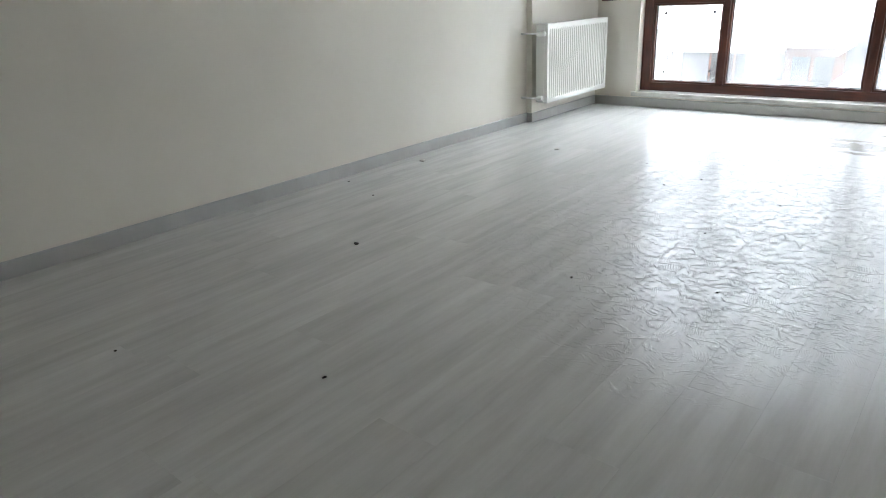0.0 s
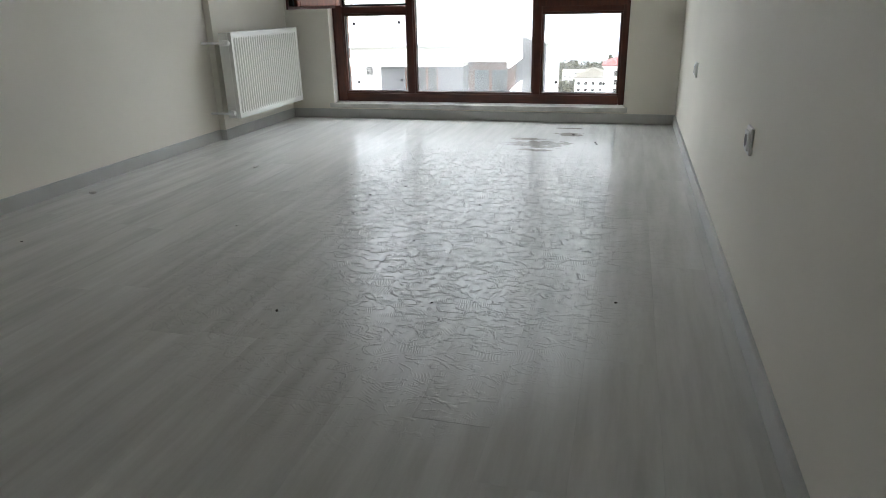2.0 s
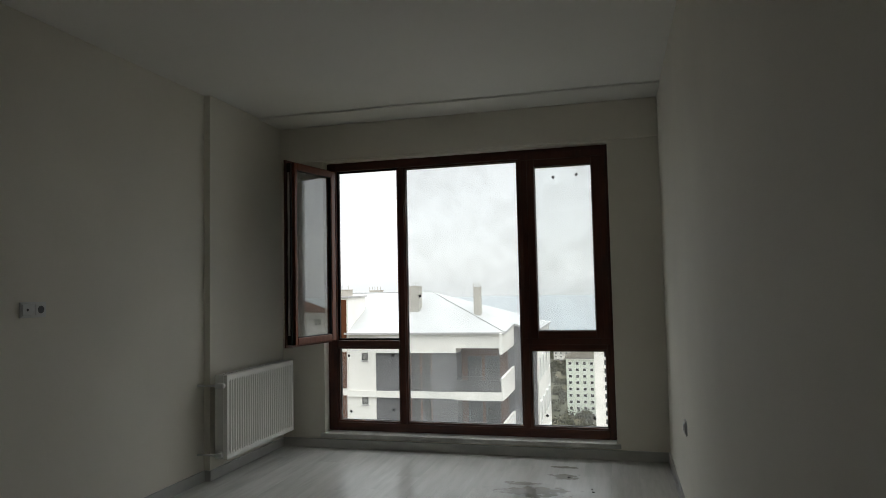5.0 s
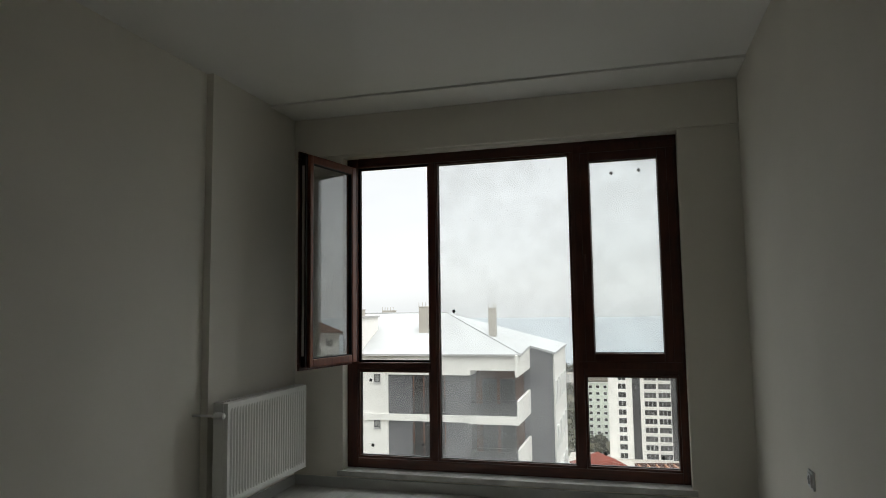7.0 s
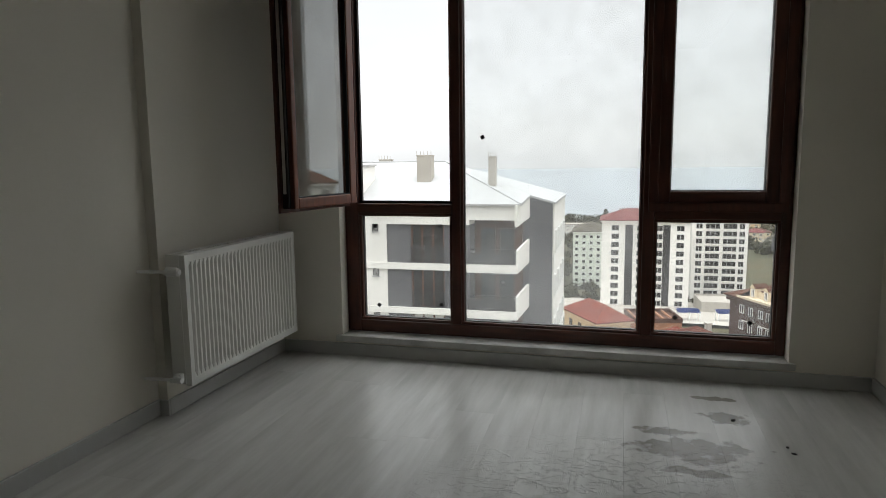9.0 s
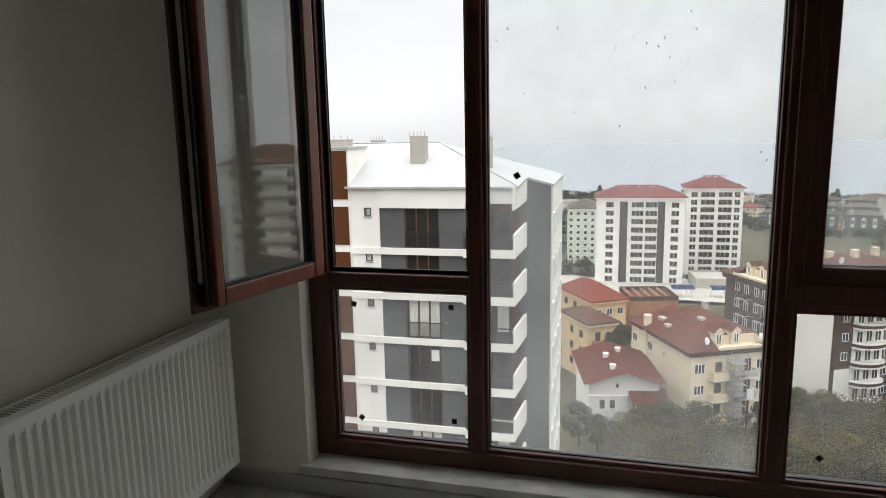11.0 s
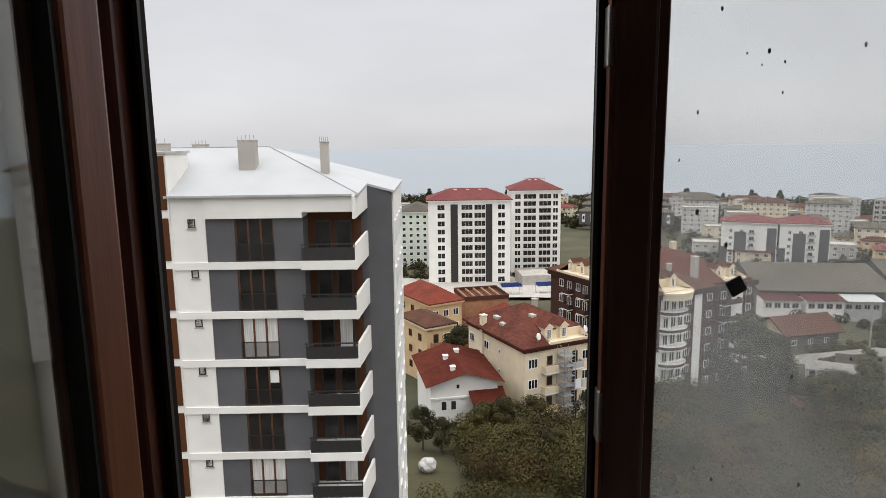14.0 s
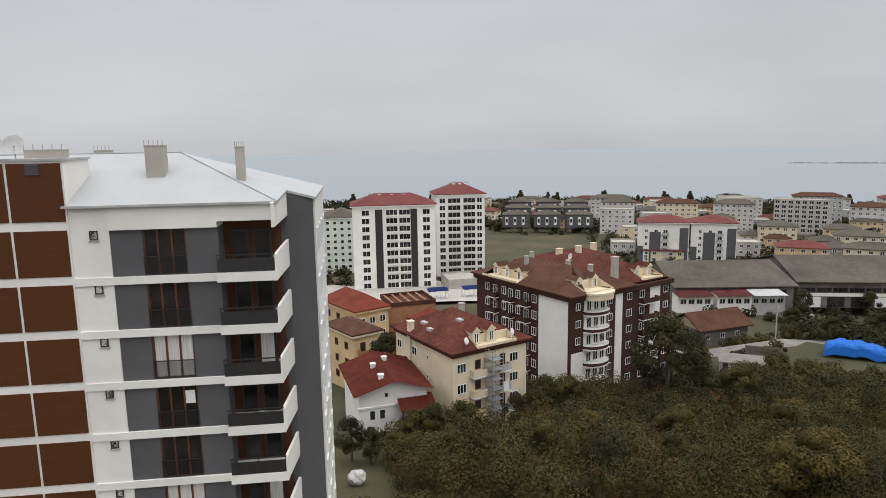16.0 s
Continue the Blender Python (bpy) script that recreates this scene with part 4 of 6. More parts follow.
def hip_roof(bm, L, D, z, h, o, t=0.25, mi=0):
    """Hip roof with eaves thickness t and overhang o over a plan L by D."""
    x0, x1, y0, y1 = -o, L + o, -o, D + o
    s = min(x1 - x0, y1 - y0) / 2
    if x1 - x0 >= y1 - y0:
        r0, r1 = (x0 + s, (y0 + y1) / 2, z + h), (x1 - s, (y0 + y1) / 2, z + h)
    else:
        r0, r1 = ((x0 + x1) / 2, y0 + s, z + h), ((x0 + x1) / 2, y1 - s, z + h)
    box(bm, x0, x1, y0, y1, z - t, z, mi=mi)
    e = 0.004
    c = [(x0, y0, z + e), (x1, y0, z + e), (x1, y1, z + e), (x0, y1, z + e)]
    if x1 - x0 >= y1 - y0:
        quads = ((c[0], c[1], r1, r0), (c[1], c[2], r1), (c[2], c[3], r0, r1), (c[3], c[0], r0))
    else:
        quads = ((c[0], c[1], r0), (c[1], c[2], r1, r0), (c[2], c[3], r1), (c[3], c[0], r0, r1))
    for q in quads:
        poly(bm, q, mi)


def sunk_roof(root, L, D, z, h, o, front=(), side=(), roof=None, lining=None, t=0.25):
    """Hip roof whose front and left slopes are cut by sunk terraces: front as (x0, x1, depth), side as (y0, y1, depth)."""
    x0, x1, y0, y1 = -o, L + o, -o, D + o
    s_ = min(x1 - x0, y1 - y0) / 2
    k = h / s_
    if x1 - x0 >= y1 - y0:
        r0, r1 = (x0 + s_, (y0 + y1) / 2), (x1 - s_, (y0 + y1) / 2)
    else:
        r0, r1 = ((x0 + x1) / 2, y0 + s_), ((x0 + x1) / 2, y1 - s_)
    bm = bmesh.new()
    ft = [(x0, y0, z)]
    for a, b, d_ in front:
        ft += [(a, y0, z), (a, y0 + d_, z + k * d_), (b, y0 + d_, z + k * d_), (b, y0, z)]
    ft += [(x1, y0, z)]
    sd = [(x0, y1, z)]
    for a, b, d_ in sorted(side, reverse=True):
        sd += [(x0, b, z), (x0 + d_, b, z + k * d_), (x0 + d_, a, z + k * d_), (x0, a, z)]
    sd += [(x0, y0, z)]
    zt = z + h
    if x1 - x0 >= y1 - y0:
        poly(bm, ft + [(*r1, zt), (*r0, zt)])
        poly(bm, sd + [(*r0, zt)])
        poly(bm, [(x1, y0, z), (x1, y1, z), (*r1, zt)])
        poly(bm, [(x1, y1, z), (x0, y1, z), (*r0, zt), (*r1, zt)])
    else:
        poly(bm, ft + [(*r0, zt)])
        poly(bm, sd + [(*r0, zt), (*r1, zt)])
        poly(bm, [(x1, y0, z), (x1, y1, z), (*r1, zt), (*r0, zt)])
        poly(bm, [(x1, y1, z), (x0, y1, z), (*r1, zt)])
    bm.normal_update()
    bmesh.ops.triangulate(bm, faces=[f for f in bm.faces if len(f.verts) > 4])
    box(bm, x0, x1, y0, y1, z - t, z - 0.006)
    part("roof", bm, roof, root)
    for a, b, d_ in front:
        bm = bmesh.new()
        zz = z + k * d_
        box(bm, a, b, y0 - 0.02, y0 + d_, z, z + 0.05)
        box(bm, a, b, y0 - 0.06, y0 + 0.10, z + 0.05, z + 0.40)
        box(bm, a, b, y0 + d_ - 0.12, y0 + d_ + 0.02, z + 0.05, zz + 0.12)
        for u in (a, b - 0.12):
            poly(bm, [(u, y0 + 0.1, z + 0.4), (u, y0 + d_ - 0.12, z + 0.05), (u, y0 + d_ - 0.12, zz + 0.08)])
            poly(bm, [(u + 0.12, y0 + 0.1, z + 0.4), (u + 0.12, y0 + d_ - 0.12, zz + 0.08), (u + 0.12, y0 + d_ - 0.12, z + 0.05)])
        part("roof_terrace", bm, lining, root, "cream terrace sunk into the roof")
    for a, b, d_ in side:
        bm = bmesh.new()
        zz = z + k * d_
        box(bm, x0 - 0.02, x0 + d_, a, b, z, z + 0.05)
        box(bm, x0 - 0.06, x0 + 0.10, a, b, z + 0.05, z + 0.40)
        box(bm, x0 + d_ - 0.12, x0 + d_ + 0.02, a, b, z + 0.05, zz + 0.12)
        part("roof_terrace", bm, lining, root, "cream terrace sunk into the roof")
    return k


def gable_roof(root, L, D, z, h, o, roof, wall):
    """Low gabled roof with its ridge along x, and its gable walls."""
    bm = bmesh.new()
    pr_ = ((-o, z), (D / 2, z + h), (D + o, z), (D + o, z - 0.2), (D / 2, z + h - 0.25), (-o, z - 0.2))
    ra, rb = [bm.verts.new((-o, y, q)) for y, q in pr_], [bm.verts.new((L + o, y, q)) for y, q in pr_]
    for i in range(6):
        bm.faces.new((ra[i], ra[(i + 1) % 6], rb[(i + 1) % 6], rb[i]))
    for q in (ra, rb):
        bm.faces.new((q[0], q[1], q[4], q[5])), bm.faces.new((q[1], q[2], q[3], q[4]))
    part("roof", bm, roof, root)
    for x in (0.0, L - 0.2):
        bm = bmesh.new()
        g0, g1 = [[bm.verts.new((x + dx, y, q)) for y, q in ((0, z - 0.2), (D, z - 0.2), (D / 2, z + h - 0.26))] for dx in (0, 0.2)]
        bm.faces.new(g0), bm.faces.new(g1[::-1])
        for i in range(3):
            bm.faces.new((g0[i], g0[(i + 1) % 3], g1[(i + 1) % 3], g1[i]))
        part("gable", bm, wall, root)


def dormer(root, x, y, z, face, wall, roof, w=1.3, h=1.75, dep=2.6):
    """A small gabled dormer; x, y is the middle of its front foot."""
    bm = bmesh.new()
    box(bm, -w / 2, w / 2, 0, dep, 0, h)
    e = w / 2 + 0.2
    v0 = [bm.verts.new(p) for p in ((-e, -0.2, h), (e, -0.2, h), (0, -0.2, h + 0.75))]
    v1 = [bm.verts.new(p) for p in ((-e, dep, h), (e, dep, h), (0, dep, h + 0.75))]
    bm.faces.new(v0).material_index = 0
    bm.faces.new((v0[1], v1[1], v1[2], v0[2])).material_index = 1
    bm.faces.new((v0[0], v0[2], v1[2], v1[0])).material_index = 1
    bm.faces.new((v0[0], v1[0], v1[1], v0[1])).material_index = 1
    ob = part("dormer", bm, [wall, roof], root)
    ob.matrix_basis = pose(x, y, z, 0, 0, {"r": 0, "l": -90}[face])
    fr, gl = win_mesh(0.75, 1.45, ("w", 2, 0.10))
    wob = new("window", fr)
    wob.parent = ob
    wob.matrix_basis = pose(0, 0, 0.15)
    g_ = new("pane", gl)
    g_.parent = ob
    g_.matrix_basis = pose(0, -0.012, 0.15)


def building(nm, label, corner, ang, L, D, ze, H, wall, roof=None, rh=3.0, o=0.6, fascia=None, group="", base=None, own_roof=False):
    """A block whose near corner stands at corner; local x runs along its right-hand face, local y along its left-hand face."""
    zb = ze - H
    root = thing(nm, label, "building", (corner[0], corner[1], zb), ang, group)
    bm = bmesh.new()
    box(bm, 0, L, 0, D, 0, H)
    part("wall", bm, wall, root)
    if own_roof:
        return root
    bm = bmesh.new()
    if roof is None:
        box(bm, -0.1, L + 0.1, -0.1, D + 0.1, H, H + 0.25)
        box(bm, -0.1, L + 0.1, -0.1, 0.15, H + 0.25, H + 0.9)
        box(bm, -0.1, L + 0.1, D - 0.15, D + 0.1, H + 0.25, H + 0.9)
        box(bm, -0.1, 0.15, 0.15, D - 0.15, H + 0.25, H + 0.9)
        box(bm, L - 0.15, L + 0.1, 0.15, D - 0.15, H + 0.25, H + 0.9)
        part("roof", bm, fascia or M_conc, root)
    else:
        hip_roof(bm, L, D, H + 0.25, rh, o)
        part("roof", bm, roof, root)
        if fascia:
            bm = bmesh.new()
            box(bm, -o + 0.05, L + o - 0.05, -o + 0.05, D + o - 0.05, H - 0.35, H)
            part("fascia", bm, fascia, root)
    return root


def chimney(root, x, y, z0, z1, w, m=None, cap=True):
    bm = bmesh.new()
    box(bm, x - w / 2, x + w / 2, y - w / 2, y + w / 2, z0, z1)
    if cap:
        box(bm, x - w / 2 - 0.08, x + w / 2 + 0.08, y - w / 2 - 0.08, y + w / 2 + 0.08, z1, z1 + 0.12)
    part("chimney", bm, m or M_conc, root)


def dish(x, y, z, az, r=0.45):
    root = thing("satellite_dish", "white satellite dish on a short pole", "dish", (x, y, z), az, "satellite dishes")
    bm = bmesh.new()
    tube(bm, (0, 0, 0), (0, 0, 0.7), 0.03, n=8)
    part("pole", bm, M_metal, root)
    bm = bmesh.new()
    rings = []
    for k in range(5):
        rr = r * k / 4
        rings.append([bm.verts.new((rr * math.cos(a), -0.12 - 0.18 * (rr / r) ** 2 * 1.0, 0.75 + rr * math.sin(a))) for a in [2 * math.pi * i / 18 for i in range(18)]] if k else [bm.verts.new((0, -0.12, 0.75))])
    for i in range(18):
        j = (i + 1) % 18
        bm.faces.new((rings[0][0], rings[1][i], rings[1][j]))
        for k in range(1, 4):
            bm.faces.new((rings[k][i], rings[k + 1][i], rings[k + 1][j], rings[k][j]))
    bmesh.ops.solidify(bm, geom=bm.faces[:], thickness=0.02)
    part("reflector", bm, M_wframe, root)
    bm = bmesh.new()
    tube(bm, (0, -0.15, 0.40), (0, -0.62, 0.62), 0.012, n=6)
    box(bm, -0.04, 0.04, -0.66, -0.58, 0.58, 0.68)
    part("arm", bm, M_metal, root)
    return root


# storeys below the room
bm = bmesh.new()
box(bm, XL - 0.2, XR + 0.2, YB - 0.2, YW + 0.15, -34.5, -0.25)
structure("wall_lower_storeys", bm, M_white, "plain white storeys below the room")

# ---- the neighbouring block: white bands, grey and brown cladding ----
YF, SH = 44.0, 2.95
near = thing("apartment_block", "white and grey apartment block with brown panels and stacked balconies", "building", (0, 0, -34))
Z0 = 34.0


def nbox(nm, mats, *boxes, label="", parent=near, bev=0.0):
    bm = bmesh.new()
    for b in boxes:
        box(bm, b[0], b[1], b[2], b[3], b[4] + Z0, b[5] + Z0, bev)
    return part(nm, bm, mats, parent, label)


FL = [-2.9 - SH * k for k in range(11)]     # ceiling line of each storey
XT, XW, XG1, XN0, XN1, XB0, XB1 = -15.2, -13.05, -11.40, -11.40, -9.17, -7.47, -4.36
# body behind the facade
nbox("wall", M_white, (XT, XW, YF, YF + 12, -34, -1.55), label="white rendered wall")
for q in ((XW, XN0), (XN1, XB0)):
    nbox("wall", M_anth, (*q, YF + 0.06, YF + 12, -34, -2.9), label="anthracite wall")
for q in ((XN0, XN1, YF + 0.35), (XB0, XB1 - 0.25, YF + 1.6), (XB1 - 0.25, XB1 + 0.04, YF + 1.5)):
    nbox("wall", M_brownr, (*q, YF + 12, -34, -2.9 if q[0] < XB0 else -2.58), label="dark brown recessed wall")
nbox("fascia", M_white, (XW, XB0, YF - 0.12, YF + 12, -2.9, -1.62), (XB0, XB1 + 0.10, YF - 0.12, YF + 12, -2.58, -1.62), label="deep white parapet band")
bm = bmesh.new()   # dark corner wing behind the slanted balcony ends
pts = [(-3.90, YF + 1.75), (-2.45, YF + 2.0), (-2.45, YF + 12), (XB1 + 0.05, YF + 12), (XB1 + 0.05, YF + 1.75)]
lo, hi = [bm.verts.new((x, y, 0)) for x, y in pts], [bm.verts.new((x, y, Z0 + z)) for (x, y), z in zip(pts, (-1.14, -1.60, -1.60, -1.60, -1.14))]
for i in range(5):
    bm.faces.new((lo[i], lo[(i + 1) % 5], hi[(i + 1) % 5], hi[i]))
bm.faces.new(hi)
part("wall", bm, M_anth, near, "dark grey corner wall")


def slanted(nm, prof, m, label):
    """An upright slab from the front end (XB1, YF - 0.5) back to (-3.87, YF + 1.75); prof: front and rear bottom and top heights."""
    bm = bmesh.new()
    (zf0, zf1), (zr0, zr1) = prof
    fr, re = (XB1 - 0.02, YF - 0.5), (-3.88, YF + 1.74)
    q = [(fr[0], fr[1], zf0 + Z0), (re[0], re[1], zr0 + Z0), (re[0], re[1], zr1 + Z0), (fr[0], fr[1], zf1 + Z0)]
    a_ = [bm.verts.new(p) for p in q]
    b_ = [bm.verts.new((p[0] - 0.16, p[1] + 0.03, p[2])) for p in q]
    bm.faces.new(a_), bm.faces.new(b_[::-1])
    for i in range(4):
        bm.faces.new((a_[i], a_[(i + 1) % 4], b_[(i + 1) % 4], b_[i]))
    return part(nm, bm, m, near, label)


slanted("parapet_end", ((-2.95, -1.62), (-2.55, -1.15)), M_white, "white slanted end of the parapet")
nbox("wall", M_white, (-2.449, -2.35, YF + 2.3, YF + 12, -34, -1.62), label="white side wall")
for k, z in enumerate(FL):
    if k:
        nbox("floor_band", M_white, (XT + 0.22, XB0 - 0.08, YF - 0.10, YF + 0.3, z - 0.02, z + 0.40), label="projecting white floor band")
        nbox("balcony_slab", M_white, (XB0 - 0.08, XB1 + 0.02, YF - 0.55, YF + 1.6, z - 0.02, z + 0.50))
    zf = z - SH + 0.40         # floor of this storey
    # full-height window with brown frame
    bm = bmesh.new()
    w, h = XN1 - XN0, z - zf
    for a, b in ((0, 0.09), (w * 0.33 - 0.05, w * 0.33 + 0.05), (w * 0.66 - 0.05, w * 0.66 + 0.05), (w - 0.09, w)):
        box(bm, a, b, 0.0, 0.08, 0.06, h - 0.06)
    box(bm, 0, w, 0.0, 0.08, 0, 0.06)
    box(bm, 0, w, 0.0, 0.08, h - 0.06, h)
    wn_ = part("window", bm, M_bframe, near, "tall brown-framed window")
    wn_.location = (XN0, YF + 0.16, zf + Z0)
    bm = bmesh.new()
    box(bm, 0.05, w - 0.05, 0.05, 0.07, 0.03, h - 0.03)
    part("pane", bm, M_pane, wn_)
    if k in (2, 5, 7):
        for x0 in (0.12, w * 0.36, w * 0.69):
            bm = bmesh.new()
            box(bm, x0, x0 + w * 0.27, 0.035, 0.048, 0.1, h - 0.1)
            part("curtain", bm, M_curtain, wn_, "pale curtain drawn behind the glass")
    if k == 3:
        bm = bmesh.new()
        box(bm, w * 0.68, w * 0.92, 0.035, 0.048, h * 0.55, h * 0.85)
        part("notice", bm, M_wframe, wn_, "white paper on the glass")
    # lattice guard in front of it
    bm = bmesh.new()
    gh = 1.05
    box(bm, 0, w, 0, 0.04, gh - 0.05, gh)
    box(bm, 0, w, 0, 0.04, 0, 0.05)
    box(bm, 0, 0.04, 0, 0.04, 0.05, gh - 0.05)
    box(bm, w - 0.04, w, 0, 0.04, 0.05, gh - 0.05)
    step = 0.20
    for i in range(-5, int(w / step) + 1):
        for sgn in (1, -1):
            x0 = i * step
            a, b = max(0.0, -x0), min(gh, w - x0)
            if b - a > 0.1:
                p, q = (x0 + a, a), (x0 + b, b)
                if sgn < 0:
                    p, q = (w - p[0], p[1]), (w - q[0], q[1])
                poly(bm, [(p[0] - 0.022, 0.01, p[1]), (p[0] + 0.022, 0.01, p[1]), (q[0] + 0.022, 0.01, q[1]), (q[0] - 0.022, 0.01, q[1])])
    gd = part("railing", bm, M_rail, near, "dark lattice window guard")
    gd.location = (XN0, YF + 0.02, zf + Z0 + 0.02)
    nbox("sill", M_white, (XN0 - 0.05, XN1 + 0.05, YF - 0.02, YF + 0.16, zf - 0.06, zf + 0.005))
    # small bathroom window in the white strip
    sm = put_window(near, -13.82, YF + 0.03, z - 0.50 + Z0, "r", 0.42, 0.50, ("d", 1, 0.05))
    nbox("sill", M_grey, (-14.10, -13.54, YF - 0.07, YF + 0.0, z - 0.60, z - 0.54))
    # balcony: dark glass railing, white side wall, door
    nbox("railing", M_rail, (XB0 - 0.04, XB1 - 0.10, YF - 0.50, YF - 0.46, zf + 0.12, zf + 0.86), label="dark balcony railing panel")
    nbox("handrail", M_rail, (XB0 - 0.08, XB1 - 0.06, YF - 0.53, YF - 0.44, zf + 1.03, zf + 1.09))
    for px in (XB0 - 0.04, -6.0, XB1 - 0.14):
        nbox("post", M_rail, (px, px + 0.04, YF - 0.50, YF - 0.46, zf + 0.86, zf + 1.03))
    slanted("balcony_side", ((zf - 0.45, zf + 0.98), (zf - 0.02, zf + 1.50)), M_white, "white slanted side wall of the balcony")
    put_window(near, -6.55, YF + 1.6, zf + 0.0 + Z0, "r", 0.95, 2.2, ("d", 1, 0.10), "balcony_door")
    put_window(near, -5.35, YF + 1.6, zf + 0.0 + Z0, "r", 1.0, 2.2, ("d", 1, 0.10), "balcony_door")
    if k in (2, 5):
        nbox("curtain", M_curtain, (-5.75, -5.0, YF + 1.545, YF + 1.565, zf + 0.15, zf + 2.05))
    # side windows
    for yy in (47.2, 49.5, 52.0, 54.3):
        put_window(near, -2.35, yy, zf + 0.5 + Z0, "e", 1.0, 1.5, ("w", 1, 0.10))
# stair tower with brown panels
nbox("stair_tower", M_white, (-34, XT + 0.20, YF - 0.06, YF + 3.4, -34, 0.82), label="white tower with brown cladding panels")
nbox("coping", M_grey, (-34.1, XT + 0.3, YF - 0.16, YF + 3.5, 0.82, 0.95))
for i in range(7):
    x1 = XT + 0.10 - i * 2.78
    for k in range(11):
        zt = 0.70 if k == 0 else -2.95 - SH * (k - 1) + 0.12
        zb_ = -2.95 - SH * k + 0.60
        if zt < -33:
            continue
        nbox("panel", M_brownp, (x1 - 2.63, x1, YF - 0.12, YF - 0.055, zb_, zt), bev=0.01)
    vg = nbox("vent_grille", M_anth, (x1 - 1.70, x1 - 1.05, YF - 0.15, YF - 0.118, 0.10, 0.66))
    for s_ in range(5):
        nbox("slat", M_anth, (x1 - 1.74, x1 - 1.01, YF - 0.18, YF - 0.148, 0.12 + s_ * 0.11, 0.155 + s_ * 0.11), parent=vg)
# hipped white roof
bm = bmesh.new()
ap, rl, bk = (-10.6, 50.2, 1.08 + Z0), (-31.0, 50.2, 1.08 + Z0), -1.55 + Z0
e0, e1, e2, e3, e4, e5 = (XT + 0.2, YF - 0.25, bk), (-4.2, YF - 0.25, bk), (-3.85, YF + 1.75, bk + 0.45), (-2.25, YF + 1.9, bk), (-2.25, YF + 12.2, bk), (-31.0, YF + 12.2, bk)
rm, zt_ = (XT + 0.2, 50.2, 1.08 + Z0), bk + 2.63 * 3.75 / 6.45
for q in ((e0, e1, ap, rm), ((-31.0, YF + 3.5, zt_), (XT + 0.2, YF + 3.5, zt_), rm, rl), (e1, e2, ap), (e2, e3, ap), (e3, e4, ap), (e4, e5, rl, rm, ap)):
    poly(bm, q)
dn = Vector((0, 0, -0.14))
for p, q in ((e0, e1), (e1, e2), (e2, e3), (e3, e4), (e4, e5)):
    poly(bm, [p, q, tuple(Vector(q) + dn), tuple(Vector(p) + dn)])
part("roof", bm, M_roofw, near, "hipped white sheet roof")
bm = bmesh.new()
for p, q in ((ap, e1), (rl, ap)):
    tube(bm, Vector(p) + Vector((0, 0, 0.03)), Vector(q) + Vector((0, 0, 0.03)), 0.04, n=6)
part("ridge_cap", bm, M_roofw, near)
bm = bmesh.new()
box(bm, -15.2, -4.15, YF - 0.33, YF - 0.25, bk - 0.12, bk + 0.01)
part("gutter", bm, M_grey, near)
for x, y, w, d, zt, lab in ((-11.25, 47.3, 1.0, 0.9, 1.55, "grey rendered chimney with rods"), (-6.45, 46.6, 0.48, 0.5, 1.40, "slender grey chimney"), (-15.75, 52.0, 0.9, 0.8, 1.30, "low grey chimney"), (-16.4, 45.6, 1.9, 0.9, 1.40, "wide grey chimney")):
    zb_ = -1.2 if x > -15 else 0.9
    nbox("chimney", M_conc, (x - w / 2, x + w / 2, y - d / 2, y + d / 2, zb_, zt), label=lab)
    rods = [(x - w / 2 + w * i / 4, x - w / 2 + w * i / 4 + 0.03, y - d / 2, y - d / 2 + 0.03, zt, zt + 0.28) for i in range(5)]
    nbox("chimney_rod", M_conc, *rods, (x - w / 2 - 0.02, x + w / 2 + 0.02, y - d / 2 - 0.02, y + d / 2 + 0.02, zt - 0.06, zt))
for x, y in ((-18.75, 45.0), (-17.9, 45.4)):
    dish(x, y, 0.95, 25, 0.5)

# ---- houses and blocks down the slope ----
# cream block with fire stair
c = building("apartment_house", "cream four-storey house with red-brown hipped roof and outside steel stair", (11.98, 90.34), 24.9, 12.5, 16.0, -26.4, 13.0, M_cream, own_roof=True)
sunk_roof(c, 12.5, 16.0, 13.25, 3.3, 0.7, ((3.6, 10.2, 2.3),), (), M_roofd, M_cream)
bm = bmesh.new()
box(bm, -0.25, 12.75, -0.25, 16.25, 12.45, 13.0)
part("fascia", bm, M_roofb, c, "brown eaves board")
for x in (4.5, 7.0):
    dormer(c, x, 1.0, 13.3, "r", M_cream, M_roofd)
for z in (0.7, 3.6, 6.5, 9.4):
    for cx in (1.3, 10.2):
        put_window(c, cx, 0, z + 0.7, "r", 1.5, 1.35, ("w", 3, 0.08))
    for cx in (4.0,):
        put_window(c, cx, 0, z + 0.8, "r", 0.9, 1.3, ("b", 1, 0.08))
        balcony(c, 3.8, 0, z, "r", 2.2, 1.0, 0.9, M_white, M_cream)
    put_window(c, 8.2, 0, z + 0.2, "r", 0.9, 2.0, ("b", 1, 0.08), "balcony_door")
    balcony(c, 8.1, 0, z, "r", 1.9, 1.0, 0.9, M_white, M_grey)
    for cy in (10.3, 14.8):
        put_window(c, 0, cy, z + 0.7, "l", 1.4, 1.3, ("w", 2, 0.08))
    put_window(c, 0, 6.6, z + 1.1, "l", 0.45, 0.6, ("w", 1, 0.06))
chimney(c, 0.1, 11.5, 8, 14.9, 0.8, M_cream)
chimney(c, 7.5, 9.0, 15, 17.0, 0.7)
bm = bmesh.new()   # outside steel stair
for x, y in ((5.1, -1.9), (6.9, -1.9), (5.1, -0.2), (6.9, -0.2)):
    tube(bm, (x, y, -1), (x, y, 12.9), 0.06, n=6)
